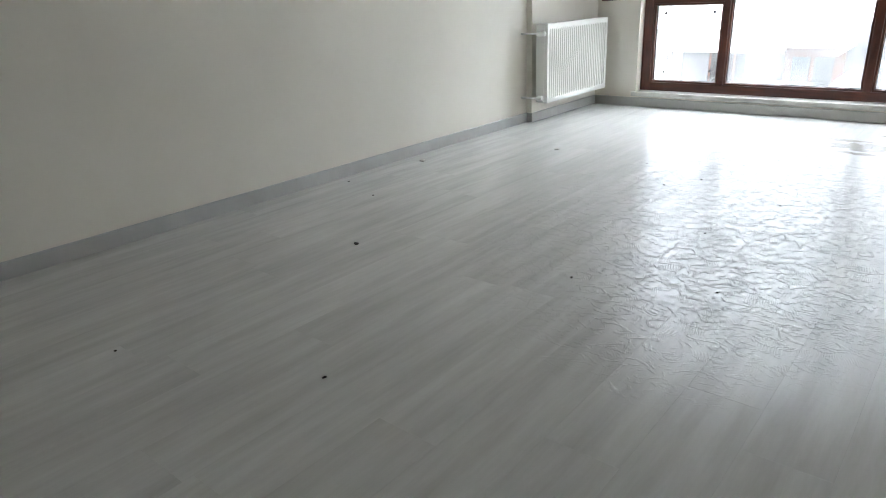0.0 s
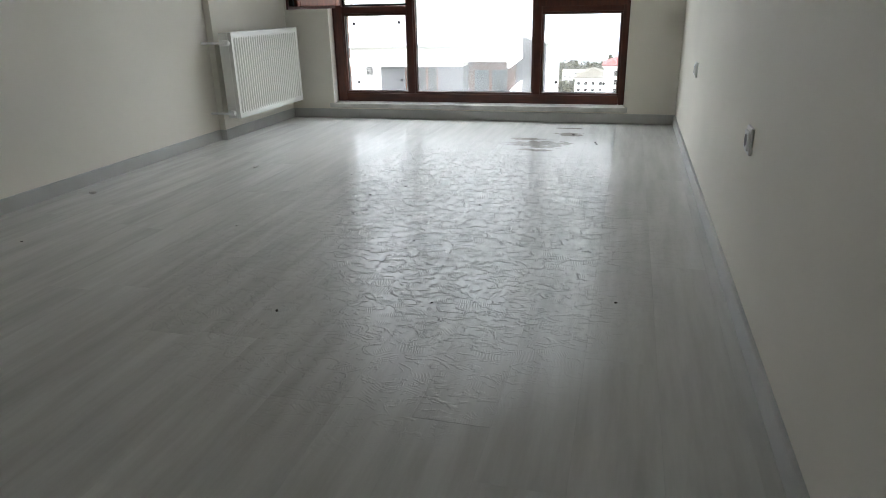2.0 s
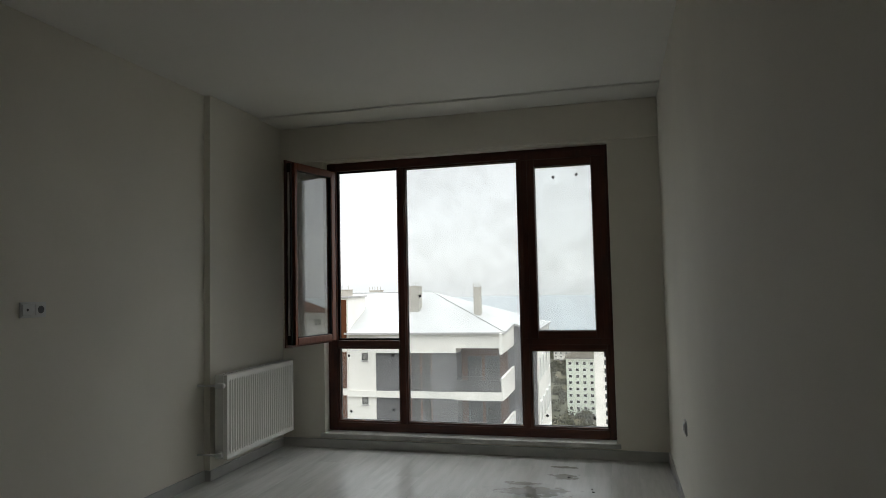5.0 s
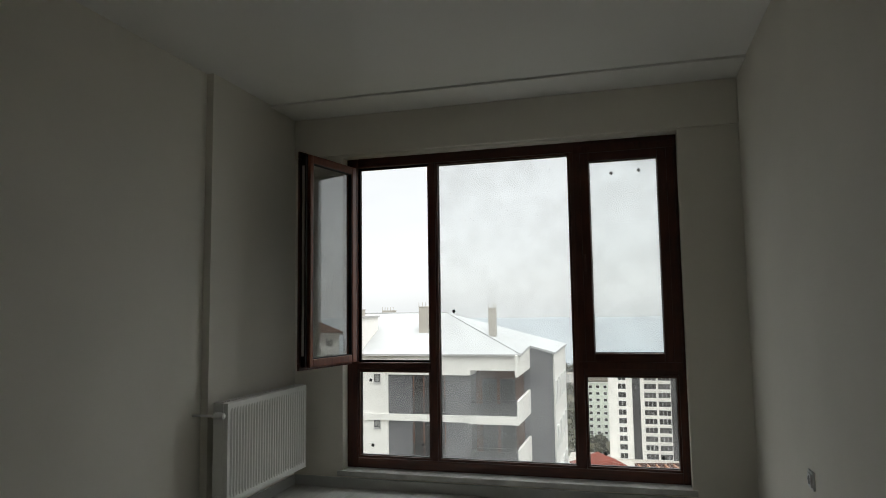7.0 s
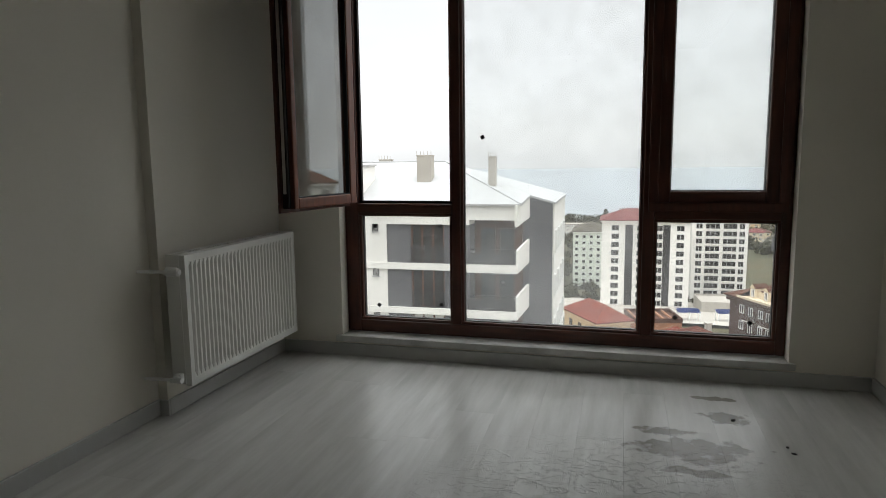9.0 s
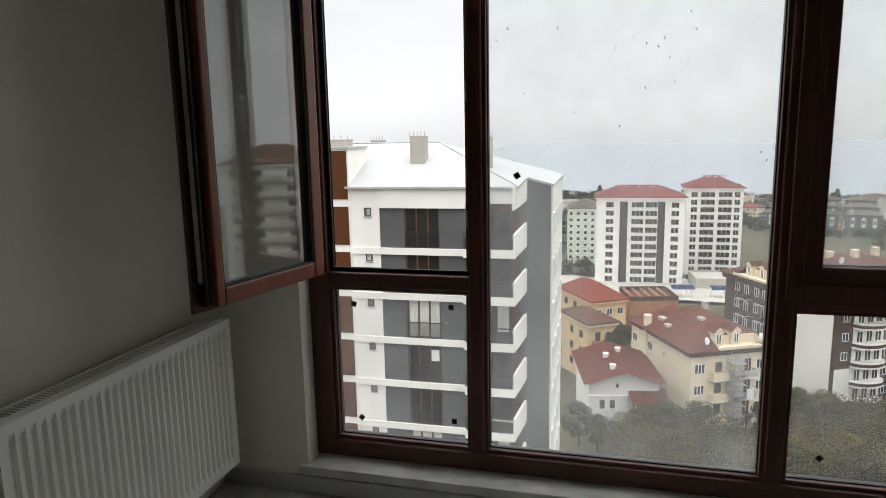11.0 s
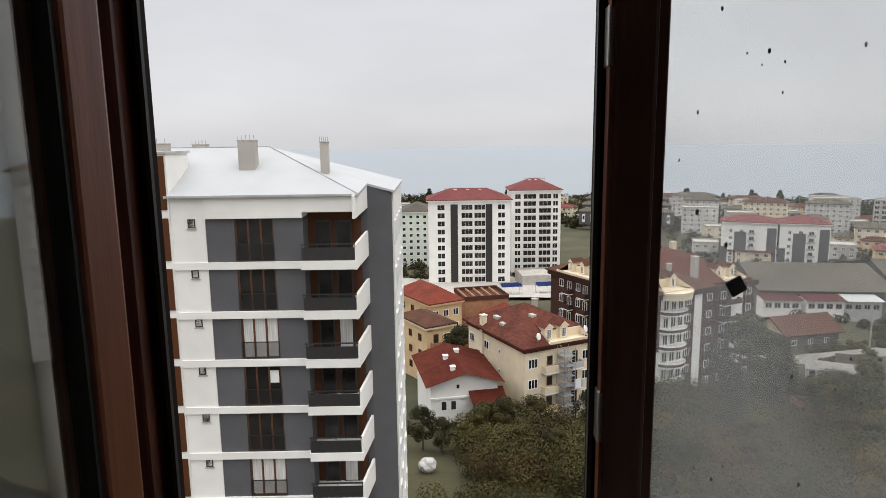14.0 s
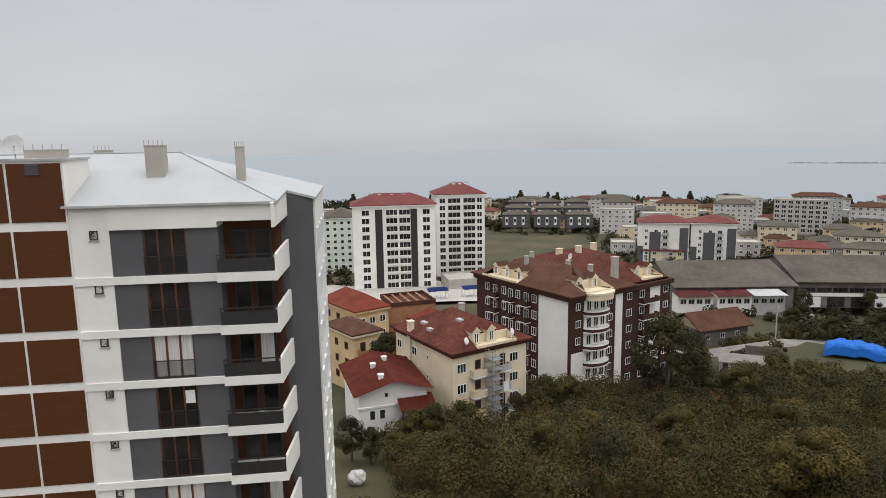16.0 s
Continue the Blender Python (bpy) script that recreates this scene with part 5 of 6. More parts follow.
for k in range(9):
    z = 0.2 + k * 1.42
    box(bm, 5.1, 6.9, -1.9, -0.2, z, z + 0.05)
    for dz in (0.5, 1.0):
        tube(bm, (5.1, -1.9, z + dz), (6.9, -1.9, z + dz), 0.03, n=5)
        tube(bm, (5.1, -1.9, z + dz), (5.1, -0.2, z + dz), 0.03, n=5)
    a, b = ((5.2, -1.6), (6.8, -1.6)) if k % 2 else ((6.8, -0.6), (5.2, -0.6))
    tube(bm, (a[0], a[1], z), (b[0], b[1], z + 1.42), 0.06, n=5)
part("fire_stair", bm, M_metal, c, "galvanised steel outside stair")

bm = bmesh.new()
box(bm, 7.4, 8.5, -1.16, -1.12, 6.5, 7.9)
part("laundry", bm, M_wframe, c, "white sheet hung over the balcony")
for x in (2.2, 10.0):
    bm = bmesh.new()
    tube(bm, (x, 0.2, 13.2), (x, 0.2, 14.3), 0.04, n=6)
    tube(bm, (x, 0.1, 14.4), (x + 0.05, 0.0, 14.42), 0.5, 0.45, n=16)
    part("satellite_dish", bm, M_wframe, c)
for x, y, w_ in ((1.0, 7.5, 1.0), (1.6, 10.0, 1.3), (4.2, 4.6, 1.1)):
    bm = bmesh.new()
    zz = 13.25 + 3.3 / 6.95 * (min(x, y) + 0.7)
    box(bm, x, x + 0.7, y, y + w_, zz, zz + 0.45, 0.05)
    part("skylight", bm, M_conc, c)

# white house with a red roof
bq = building("house", "white rendered house with worn red tile roof", (-0.6, 88.0), 10, 9.0, 12.0, -30.3, 8.0, M_white, None, 0, 0, M_white)
for o in [o for o in bq.children if o.name.startswith("roof")]:
    bpy.data.objects.remove(o)
for q in ([(-0.8, -1.0, 7.98), (4.5, -1.0, 9.55), (4.5, 12.6, 9.55), (-0.8, 12.6, 7.98)], [(9.8, -1.0, 7.98), (9.8, 12.6, 7.98), (4.5, 12.6, 9.55), (4.5, -1.0, 9.55)]):
    bm = bmesh.new()
    poly(bm, q)
    bmesh.ops.solidify(bm, geom=bm.faces[:], thickness=-0.22)
    part("roof_slope", bm, M_roofr, bq)
bm = bmesh.new()
v0 = [bm.verts.new(p) for p in ((0, 0.0, 8.0), (9, 0.0, 8.0), (4.5, 0.0, 9.15))]
v1 = [bm.verts.new(p) for p in ((0, 12.0, 8.0), (9, 12.0, 8.0), (4.5, 12.0, 9.15))]
bm.faces.new(v0), bm.faces.new(v1[::-1])
for i in range(3):
    bm.faces.new((v0[i], v0[(i + 1) % 3], v1[(i + 1) % 3], v1[i]))
part("gable", bm, M_white, bq)
for z in (1.2, 4.3):
    for cx in (1.7, 3.0):
        put_window(bq, cx, 0, z, "r", 0.85, 1.4, ("d" if z < 3 else "w", 1, 0.10))
put_window(bq, 3.6, 0, 7.3, "r", 0.35, 0.5, ("d", 1, 0.05))
bm = bmesh.new()
box(bm, -0.15, 5.2, -0.18, 0.02, 5.95, 6.2)
part("string_course", bm, M_white, bq)
for q in ([(5.0, -2.2, 5.9), (9.8, -2.2, 5.9), (9.8, 0.4, 7.0), (5.0, 0.4, 7.0)], [(6.2, -3.6, 3.6), (9.6, -3.6, 3.6), (9.6, -0.1, 5.0), (6.2, -0.1, 5.0)]):
    bm = bmesh.new()
    poly(bm, q)
    bmesh.ops.solidify(bm, geom=bm.faces[:], thickness=0.18)
    part("porch_roof", bm, M_roofr, bq, "lean-to roof over the porch")
for x in (5.3, 9.4):
    bm = bmesh.new()
    tube(bm, (x, -2.0, -1.5), (x, -2.0, 5.95), 0.09, n=8)
    part("post", bm, M_brownw, bq)
bm = bmesh.new()
box(bm, 5.2, 9.2, -2.1, -0.02, 2.7, 2.95)
box(bm, 5.2, 9.2, -2.1, -2.0, 2.95, 3.8)
part("porch", bm, M_brownw, bq, "dark timber porch")
for x, y in ((3.3, 1.8), (3.2, 6.5), (5.2, 8.5)):
    chimney(bq, x, y, 8.2, 9.9 - abs(x - 4.5) * 0.2, 0.6, M_white)

# yellow and pale orange houses, bare-brick shell
f1 = building("apartment_house", "yellow rendered house with red roof", (-1.0, 131.0), 30, 7.4, 14.0, -30.6, 15.0, M_yellow, M_roofr, 2.6, 0.5, M_yellow)
for z in (3.5, 6.4, 9.3, 12.2):
    for cx in (1.4, 3.7, 6.0):
        put_window(f1, cx, 0, z, "r", 1.3, 1.4, ("w", 2, 0.09))
    for cy in (3, 7, 11):
        put_window(f1, 0, cy, z, "l", 1.3, 1.4, ("b", 2, 0.09))
f2 = building("apartment_house", "pale orange house with open balconies and flat brown roof", (-1.4, 116.0), 30, 5.4, 10.0, -30.8, 12.0, M_yellow, M_roofb, 1.2, 0.5, M_cream)
for z in (2.6, 5.5, 8.4):
    balcony(f2, 3.0, 0, z, "r", 4.6, 1.1, 0.95, M_cream, M_brick)
    put_window(f2, 1.8, 0, z + 0.1, "r", 1.0, 2.1, ("b", 1, 0.09), "balcony_door")
    put_window(f2, 4.0, 0, z + 0.9, "r", 1.3, 1.2, ("w", 2, 0.09))
    for cy in (2.5, 6):
        put_window(f2, 0, cy, z + 0.7, "l", 1.1, 1.3, ("b", 2, 0.09))
br = building("brick_shell", "unfinished bare-brick building with open top storey", (6.3, 140.0), 12, 9.6, 9.0, -32.2, 12.0, M_brick, None, fascia=M_roofb)
for k in range(5):
    bm = bmesh.new()
    box(bm, 0.5 + k * 1.8, 0.75 + k * 1.8, 0.4, 8.6, 12.3, 12.75)
    part("roof_beam", bm, M_brick, br)
s1 = building("house", "low house with red tile roof", (13.4, 128.0), 30, 5.5, 7.0, -33.2, 8.0, M_cream, M_roofr, 2.2, 0.6)
s2 = building("house", "low house with red tile roof", (20.0, 141.0), 30, 6.0, 6.0, -37.0, 8.0, M_cream, M_roofr, 2.4, 0.6)

# brown and white apartment building with a rounded bay
d = building("apartment_building", "brown and white apartment building with rounded balconies and mansard roof", (34.62, 109.41), 26.6, 25.5, 26.0, -24.2, 18.6, M_brownw, own_roof=True)
sunk_roof(d, 14.5, 26.0, 18.85, 3.2, 0.9, ((2.6, 9.0, 3.6),), ((13.0, 23.0, 2.8),), M_roofb, M_cream)
bm = bmesh.new()
box(bm, -0.5, 26.0, -0.5, 26.5, 17.75, 18.6)
part("fascia", bm, M_brownw, d, "deep dark brown eaves board")
bm = bmesh.new()   # the round front of the big terrace
ring = [(5.8 - 3.1 * math.cos(math.pi * i / 16), -0.5 - 2.0 * math.sin(math.pi * i / 16)) for i in range(17)]
for z0_, z1_, g_ in ((17.75, 18.7, 0.0), (18.7, 19.0, 0.12)):
    lo_, hi_ = [bm.verts.new((5.8 + (x - 5.8) * (1 + g_ / 3), y - g_, z0_)) for x, y in ring], [bm.verts.new((5.8 + (x - 5.8) * (1 + g_ / 3), y - g_, z1_)) for x, y in ring]
    for p in range(16):
        bm.faces.new((lo_[p], lo_[p + 1], hi_[p + 1], hi_[p]))
    bm.faces.new(hi_)
    bm.faces.new(lo_[::-1])
part("terrace_front", bm, [M_cream], d, "rounded cream parapet of the roof terrace")
east = part("roof_wing", to_mesh("roof_wing", bmesh.new(), M_roofr), None, d, "red roof over the far wing")
east.matrix_basis = pose(14.6, 1.6, 0)
sunk_roof(east, 10.2, 24.0, 18.86, 2.7, 0.85, ((4.2, 9.6, 3.0),), (), M_roofd, M_cream)
for x in (3.6, 7.4):
    dormer(d, x, 2.0, 18.9, "r", M_cream, M_roofb)
for y in (14.6, 18.0, 21.4):
    dormer(d, 1.2, y, 18.9, "l", M_cream, M_roofb)
for x in (19.6, 23.0):
    dormer(d, x, 2.9, 18.9, "r", M_cream, M_roofd)
for q in ((-0.06, 0.02, 0.8, 8.0, 0, 17.7), (10.6, 12.4, -0.06, 0.02, 0, 17.7), (19.8, 22.6, -0.06, 0.02, 0, 17.7), (0.0, 2.8, -0.05, 0.02, 0, 8.8)):
    bm = bmesh.new()
    box(bm, *q)
    part("white_strip", bm, M_white, d, "white rendered strip of the facade")
for k in range(6):
    z = 0.2 + 2.98 * k
    put_window(d, 1.5, 0, z + 1.0, "r", 1.1, 1.3, ("w", 2, 0.08))
    put_window(d, 9.3, 0, z + 1.0, "r", 1.1, 1.3, ("w", 2, 0.08))
    put_window(d, 14.2, 0, z + 1.0, "r", 1.3, 1.3, ("w", 2, 0.08))
    put_window(d, 17.6, 0, z + 0.9, "r", 1.3, 1.4, ("w", 2, 0.08))
    put_window(d, 24.2, 0, z + 1.0, "r", 1.3, 1.3, ("w", 2, 0.08))
    balcony(d, 19.0, 0, z, "r", 4.4, 1.1, 0.9, M_white, M_brownw)
    put_window(d, 20.6, 0, z + 0.05, "r", 1.2, 2.2, ("w", 2, 0.08), "balcony_door")
    # rounded bay
    bm = bmesh.new()
    n_, cx, rx, ry = 14, 5.6, 2.75, 1.9
    for zz0, zz1, grow, mi in ((z - 0.10, z + 0.12, 0.12, 0), (z + 0.12, z + 0.62, 0.08, 1), (z + 0.62, z + 0.70, 0.12, 0)):
        ring = [(cx - (rx + grow) * math.cos(math.pi * i / n_), -(ry + grow) * math.sin(math.pi * i / n_)) for i in range(n_ + 1)]
        a = [bm.verts.new((x, y, zz0)) for x, y in ring]
        b = [bm.verts.new((x, y, zz1)) for x, y in ring]
        for i in range(n_):
            bm.faces.new((a[i], a[i + 1], b[i + 1], b[i])).material_index = mi
        bm.faces.new(b).material_index = mi
        bm.faces.new(a[::-1]).material_index = mi
    bal = part("balcony", bm, [M_white, M_brownw], d, "rounded balcony with brown parapet")
    bm = bmesh.new()
    ring = [(cx - (rx + 0.05) * math.cos(math.pi * i / n_), -(ry + 0.05) * math.sin(math.pi * i / n_)) for i in range(n_ + 1)]
    for p, q in zip(ring, ring[1:]):
        tube(bm, (*p, z + 1.05), (*q, z + 1.05), 0.03, n=5)
        tube(bm, (*p, z + 0.7), (*p, z + 1.05), 0.02, n=5)
    part("railing", bm, M_metal, bal)
    bm = bmesh.new()
    box(bm, cx - rx, cx + rx, -0.04, 0.02, z + 0.1, z + 2.88)
    part("white_strip", bm, M_white, d)
    for wx in (4.0, 5.7, 7.3):
        put_window(d, wx, -0.04, z + 0.2, "r", 1.15, 2.2, ("w", 2, 0.09), "balcony_door")
    # left wing
    for cy in (9.2, 13.6, 17.6, 22.6):
        put_window(d, 0, cy, z + 0.8, "l", 1.2, 1.5, ("w", 2, 0.09))
    for cy in (11.3, 15.6, 20.2):
        balcony(d, 0, cy, z, "l", 2.3, 1.1, 0.9, M_white, M_brownw)
        put_window(d, 0, cy, z + 0.05, "l", 1.2, 2.2, ("w", 2, 0.09), "balcony_door")
for x, y, zt, w_ in ((13.6, 3.0, 23.4, 1.0), (9.5, 5.0, 22.2, 0.7), (8.0, 9.0, 22.6, 0.7), (5.0, 17.0, 22.6, 0.7), (9.0, 20.0, 22.6, 0.7)):
    chimney(d, x, y, 18.9, zt, w_, M_conc)
dish(39.5, 126.0, -21.0, 30, 0.6)
d2 = building("apartment_building", "long apartment building with faded red roof behind", (41.5, 141.0), 27, 20.0, 12.0, -25.6, 14.0, M_cream, M_roofd, 2.2, 0.8)
for x, y in ((5, 4), (11, 4), (17, 5)):
    chimney(d2, x, y, 14.5, 17.2, 1.1, M_cream)

# the two white towers and the pale green one
def tower(nm, label, corner, L, D, ze, floors, cols, bands, roof, rh, sh=2.93):
    r = building(nm, label, corner, 0, L, D, ze, floors * sh + 1.2, M_white, roof, rh, 0.8, M_white)
    H = floors * sh + 1.2
    if bands:
        bm = bmesh.new()
        for a, b in bands:
            box(bm, a, b, -0.12, 0.02, 0, H - 1.4)
        part("dark_strip", bm, M_rail, r, "dark vertical strips of the facade")
    for k in range(floors):
        z = H - 1.3 - (k + 1) * sh + 0.75
        for cx, w in cols:
            put_window(r, cx, 0, z, "r", w, 1.95, ("w", 3 if w > 2.8 else 2, 0.09))
            if w > 2.8:
                balcony(r, cx, 0, z - 0.3, "r", w + 0.2, 0.5, 0.45, M_white, M_white)
        for cy in (3.5, 8.0, 12.5):
            put_window(r, 0, cy, z, "l", 1.8, 1.6, ("w", 2, 0.12))
    return r


t1 = tower("tower_block", "white tower block with dark strips and red hipped roof", (-1.9, 241), 29.5, 16, -20.6, 13, [(4.6, 2.7), (13.9, 4.1), (18.5, 4.0), (26.3, 2.6)], [(8.0, 10.6), (20.6, 23.0)], M_roofp, 3.6)
t2 = tower("tower_block", "white tower block with balconies and red hipped roof", (30.6, 263), 19.4, 16, -19.1, 12, [(2.5, 2.3), (7.2, 5.0), (13.2, 4.8), (17.3, 2.0)], [], M_roofp, 4.0, 2.8)
for r, xs_, zt in ((t1, (10, 14.5, 19), 41.4), (t2, (8, 10.5, 13), 37.4)):
    for x in xs_:
        chimney(r, x, 7.0, zt - 5, zt + 1.2, 1.0, M_white)
    bm = bmesh.new()
    for i in range(10):
        tube(bm, (6 + i * 0.9, 8, zt - 0.5), (6 + i * 0.9, 8, zt + 2.0), 0.08, n=5)
    box(bm, 6, 14.3, 7.9, 8.1, zt + 1.3, zt + 1.6)
    part("roof_rail", bm, M_conc, r)
t0 = building("tower_block", "pale green and white block with small square windows", (-14.5, 290), 0, 14.5, 20, -30.0, 30.0, M_mint, M_roofg, 3.2, 0.6, M_white)
for k in range(11):
    for cx in (1.6, 4.6, 7.6, 10.6, 13.0):
        put_window(t0, cx, 0, 27.2 - k * 2.7, "r", 1.5, 1.4, ("w", 1, 0.12))
# podium and wall before the towers
pod = building("podium", "pale plastered retaining wall and yard", (31, 232), 4, 17, 14, -47.4, 8.0, M_conc, None, fascia=M_conc)

bm = bmesh.new()
yx, yy = [-16 + 4.5 * i for i in range(16)], [196 + 6.0 * i for i in range(11)]
yv = [[bm.verts.new((x, y, gz(x, y) + 0.75)) for x in yx] for y in yy]
for a, b in zip(yv, yv[1:]):
    for i in range(15):
        bm.faces.new((a[i], a[i + 1], b[i + 1], b[i]))
structure("pavement", bm, M_conc, "pale paved yard before the tower blocks")
for x, y in ((21.0, 203.0), (32.5, 207.0)):
    st_ = thing("yard_stall", "open stall with blue roof and pale posts", "stall", (x, y, gz(x, y)), 8, "stalls in the yard")
    bm = bmesh.new()
    poly(bm, [(-0.3, -0.3, 3.0), (6.3, -0.3, 3.0), (6.3, 3.3, 3.6), (-0.3, 3.3, 3.6)])
    bmesh.ops.solidify(bm, geom=bm.faces[:], thickness=0.3)
    part("roof", bm, M_navy, st_, "deep blue canopy")
    for px_, py_ in ((0, 0), (3, 0), (6, 0), (0, 3), (6, 3)):
        bm = bmesh.new()
        box(bm, px_ - 0.12, px_ + 0.12, py_ - 0.12, py_ + 0.12, -0.5, 3.05 + 0.18 * py_)
        part("post", bm, M_wframe, st_)

# grey-white block with a red roof, farther right
g = []
for i, (cx, cy, L) in enumerate(((126, 290, 22), (147.5, 282, 19))):
    b_ = building("apartment_building", "white and dark grey apartment building with red roof", (cx, cy), -24, L, 15, -36.0, 23.2, M_white, M_roofp, 2.6, 0.7, M_white, "grey-white blocks")
    bm = bmesh.new()
    box(bm, 0.0, 2.6, -0.1, 0.02, 0, 12.5)
    box(bm, 5.2, 10.0, -0.1, 0.02, 0, 19)
    box(bm, L - 4, L - 0.3, -0.1, 0.02, 0, 21)
    part("dark_strip", bm, M_anth, b_)
    for k in range(7):
        z = 0.9 + k * 2.95
        put_window(b_, 3.8, 0, z, "r", 1.3, 1.5, ("w", 2, 0.12))
        put_window(b_, 8.0, 0, z, "r", 1.6, 1.5, ("w", 2, 0.12))
        balcony(b_, 12.0, 0, z - 0.7, "r", 3.0, 1.0, 0.9, M_white, M_grey)
        put_window(b_, 12.0, 0, z - 0.5, "r", 2.0, 2.0, ("w", 2, 0.12))
        put_window(b_, L - 2, 0, z, "r", 1.4, 1.5, ("w", 2, 0.12))
    g.append(b_)

# sheds along the yard
w1 = building("shed", "long grey workshop shed with low roof", (88.0, 178.0), -8, 33, 34, -40.0, 7.0, M_shed, own_roof=True)
w2 = building("shed", "long grey workshop shed with low roof", (124.0, 176.0), -14, 60, 36, -39.5, 7.5, M_shed, own_roof=True)
gable_roof(w1, 33, 34, 7.2, 4.4, 1.0, M_roofg, M_shed)
gable_roof(w2, 60, 36, 7.7, 4.6, 1.0, M_roofg, M_shed)
for r, n_ in ((w1, 7), (w2, 10)):
    for k in range(n_):
        put_window(r, 2.5 + k * 4.4, 0, 4.6, "r", 4.0, 1.3, ("d", 3, 0.12))
bm = bmesh.new()
box(bm, 0.5, 59.5, -0.25, -0.02, 3.4, 4.3)
part("canopy_band", bm, M_white, w2, "pale band over the workshop doors")
for k in range(9):
    bm = bmesh.new()
    box(bm, 1.5 + k * 6.4, 6.2 + k * 6.4, -0.06, 0.02, 0.2, 3.2)
    part("workshop_door", bm, M_pane if k % 3 else M_wframe, w2, "workshop front")
for x, m, lab in ((86.0, M_roofp, "low annex with faded red lean-to roof"), (96.5, M_roofp, "low annex with red lean-to roof"), (105.5, M_wframe, "low annex with pale lean-to roof")):
    an = thing("annex", lab, "building", (x, 172.5 - (x - 86) * 0.14, -44.6), -8, "lean-to annexes")
    bm = bmesh.new()
    box(bm, 0, 9.4, 0, 5, -3.0, 3.4)
    part("wall", bm, M_white if m is M_roofp else M_grey, an)
    bm = bmesh.new()
    poly(bm, [(-0.3, -1.0, 3.5), (9.7, -1.0, 3.5), (9.7, 5, 4.1), (-0.3, 5, 4.1)])
    bmesh.ops.solidify(bm, geom=bm.faces[:], thickness=0.2)
    part("roof", bm, m, an)
    for k in range(4):
        put_window(an, 1.4 + k * 2.2, 0, 1.2, "r", 1.6, 1.4, ("g", 2, 0.12))
hs = building("house", "small weathered house with brown gabled tile roof", (73.0, 137.0), 12, 13, 9, -40.0, 4.6, M_shed, own_roof=True)
gable_roof(hs, 13, 9, 4.8, 2.9, 0.9, M_roofb, M_cream)
for cx in (2, 6.0, 10):
    put_window(hs, cx, 0, 2.4, "r", 1.2, 1.2, ("w", 2, 0.1))
for cy in (2.5, 6.5):
    put_window(hs, 0, cy, 2.4, "l", 1.0, 1.2, ("w", 2, 0.1))

# dark terraces in the fields
for j in range(3):
    for i in range(3):
        rw = building("terrace_house", "dark terrace of houses with white bays", (92 + i * 19.5 + j * 9, 419 - i * 5.5 + j * 30), -14, 16.5, 10, -45.5 + j * 1.2, 8.0 + 6 * j, M_anth, M_roofg, 2.2, 0.4, None, "dark terraces")
        zb = 6 * j
        for k in range(3):
            bm = bmesh.new()
            box(bm, 1.9 + k * 5.2, 3.7 + k * 5.2, -0.5, 0.02, zb + 1.5, zb + 6.6)
            part("bay", bm, M_white, rw)
            put_window(rw, 2.8 + k * 5.2, -0.5, zb + 3.2, "r", 1.2, 2.2, ("d", 1, 0.15))

# far town: rows of blocks towards the shore
rng = random.Random(11)
TOWN = [(150, 400, 20, 5, "w"), (176, 395, 16, 4, "g"), (166, 440, 22, 6, "w"), (196, 420, 26, 6, "c"), (228, 405, 24, 6, "w"), (260, 390, 30, 7, "b"), (298, 372, 26, 6, "w"), (330, 350, 30, 7, "w"), (366, 330, 30, 6, "w"),
        (180, 500, 30, 6, "w"), (225, 490, 28, 5, "c"), (270, 470, 30, 6, "w"), (315, 450, 32, 7, "g"), (360, 420, 30, 7, "w"), (400, 390, 34, 6, "w"),
        (150, 560, 22, 3, "c"), (200, 600, 26, 4, "w"), (260, 580, 28, 4, "c"), (320, 560, 28, 5, "w"), (380, 520, 30, 5, "w"), (430, 480, 30, 5, "c"), (470, 440, 34, 6, "w"),
        (20, 640, 22, 3, "w"), (-10, 520, 18, 3, "c"), (-40, 560, 20, 3, "w"), (60, 690, 22, 3, "c"), (110, 680, 24, 3, "w"), (170, 690, 24, 3, "c"), (230, 680, 24, 3, "w"), (300, 660, 26, 3, "c"), (360, 630, 26, 4, "w"),
        (172, 330, 18, 3, "y"), (206, 322, 18, 4, "c"), (232, 300, 22, 3, "c"), (205, 260, 20, 3, "c"), (236, 248, 26, 4, "w"), (265, 232, 26, 4, "c"), (180, 268, 20, 3, "y")]
for k in range(70):
    az, dd = radians(rng.uniform(8, 44)), rng.uniform(300, 700)
    if radians(8) < az < radians(21) and dd < 455:
        dd = rng.uniform(470, 700)
    TOWN.append((dd * math.sin(az), 7 + dd * math.cos(az), rng.uniform(9, 20), rng.choice((1, 2, 2, 3)), rng.choice("wccgy")))
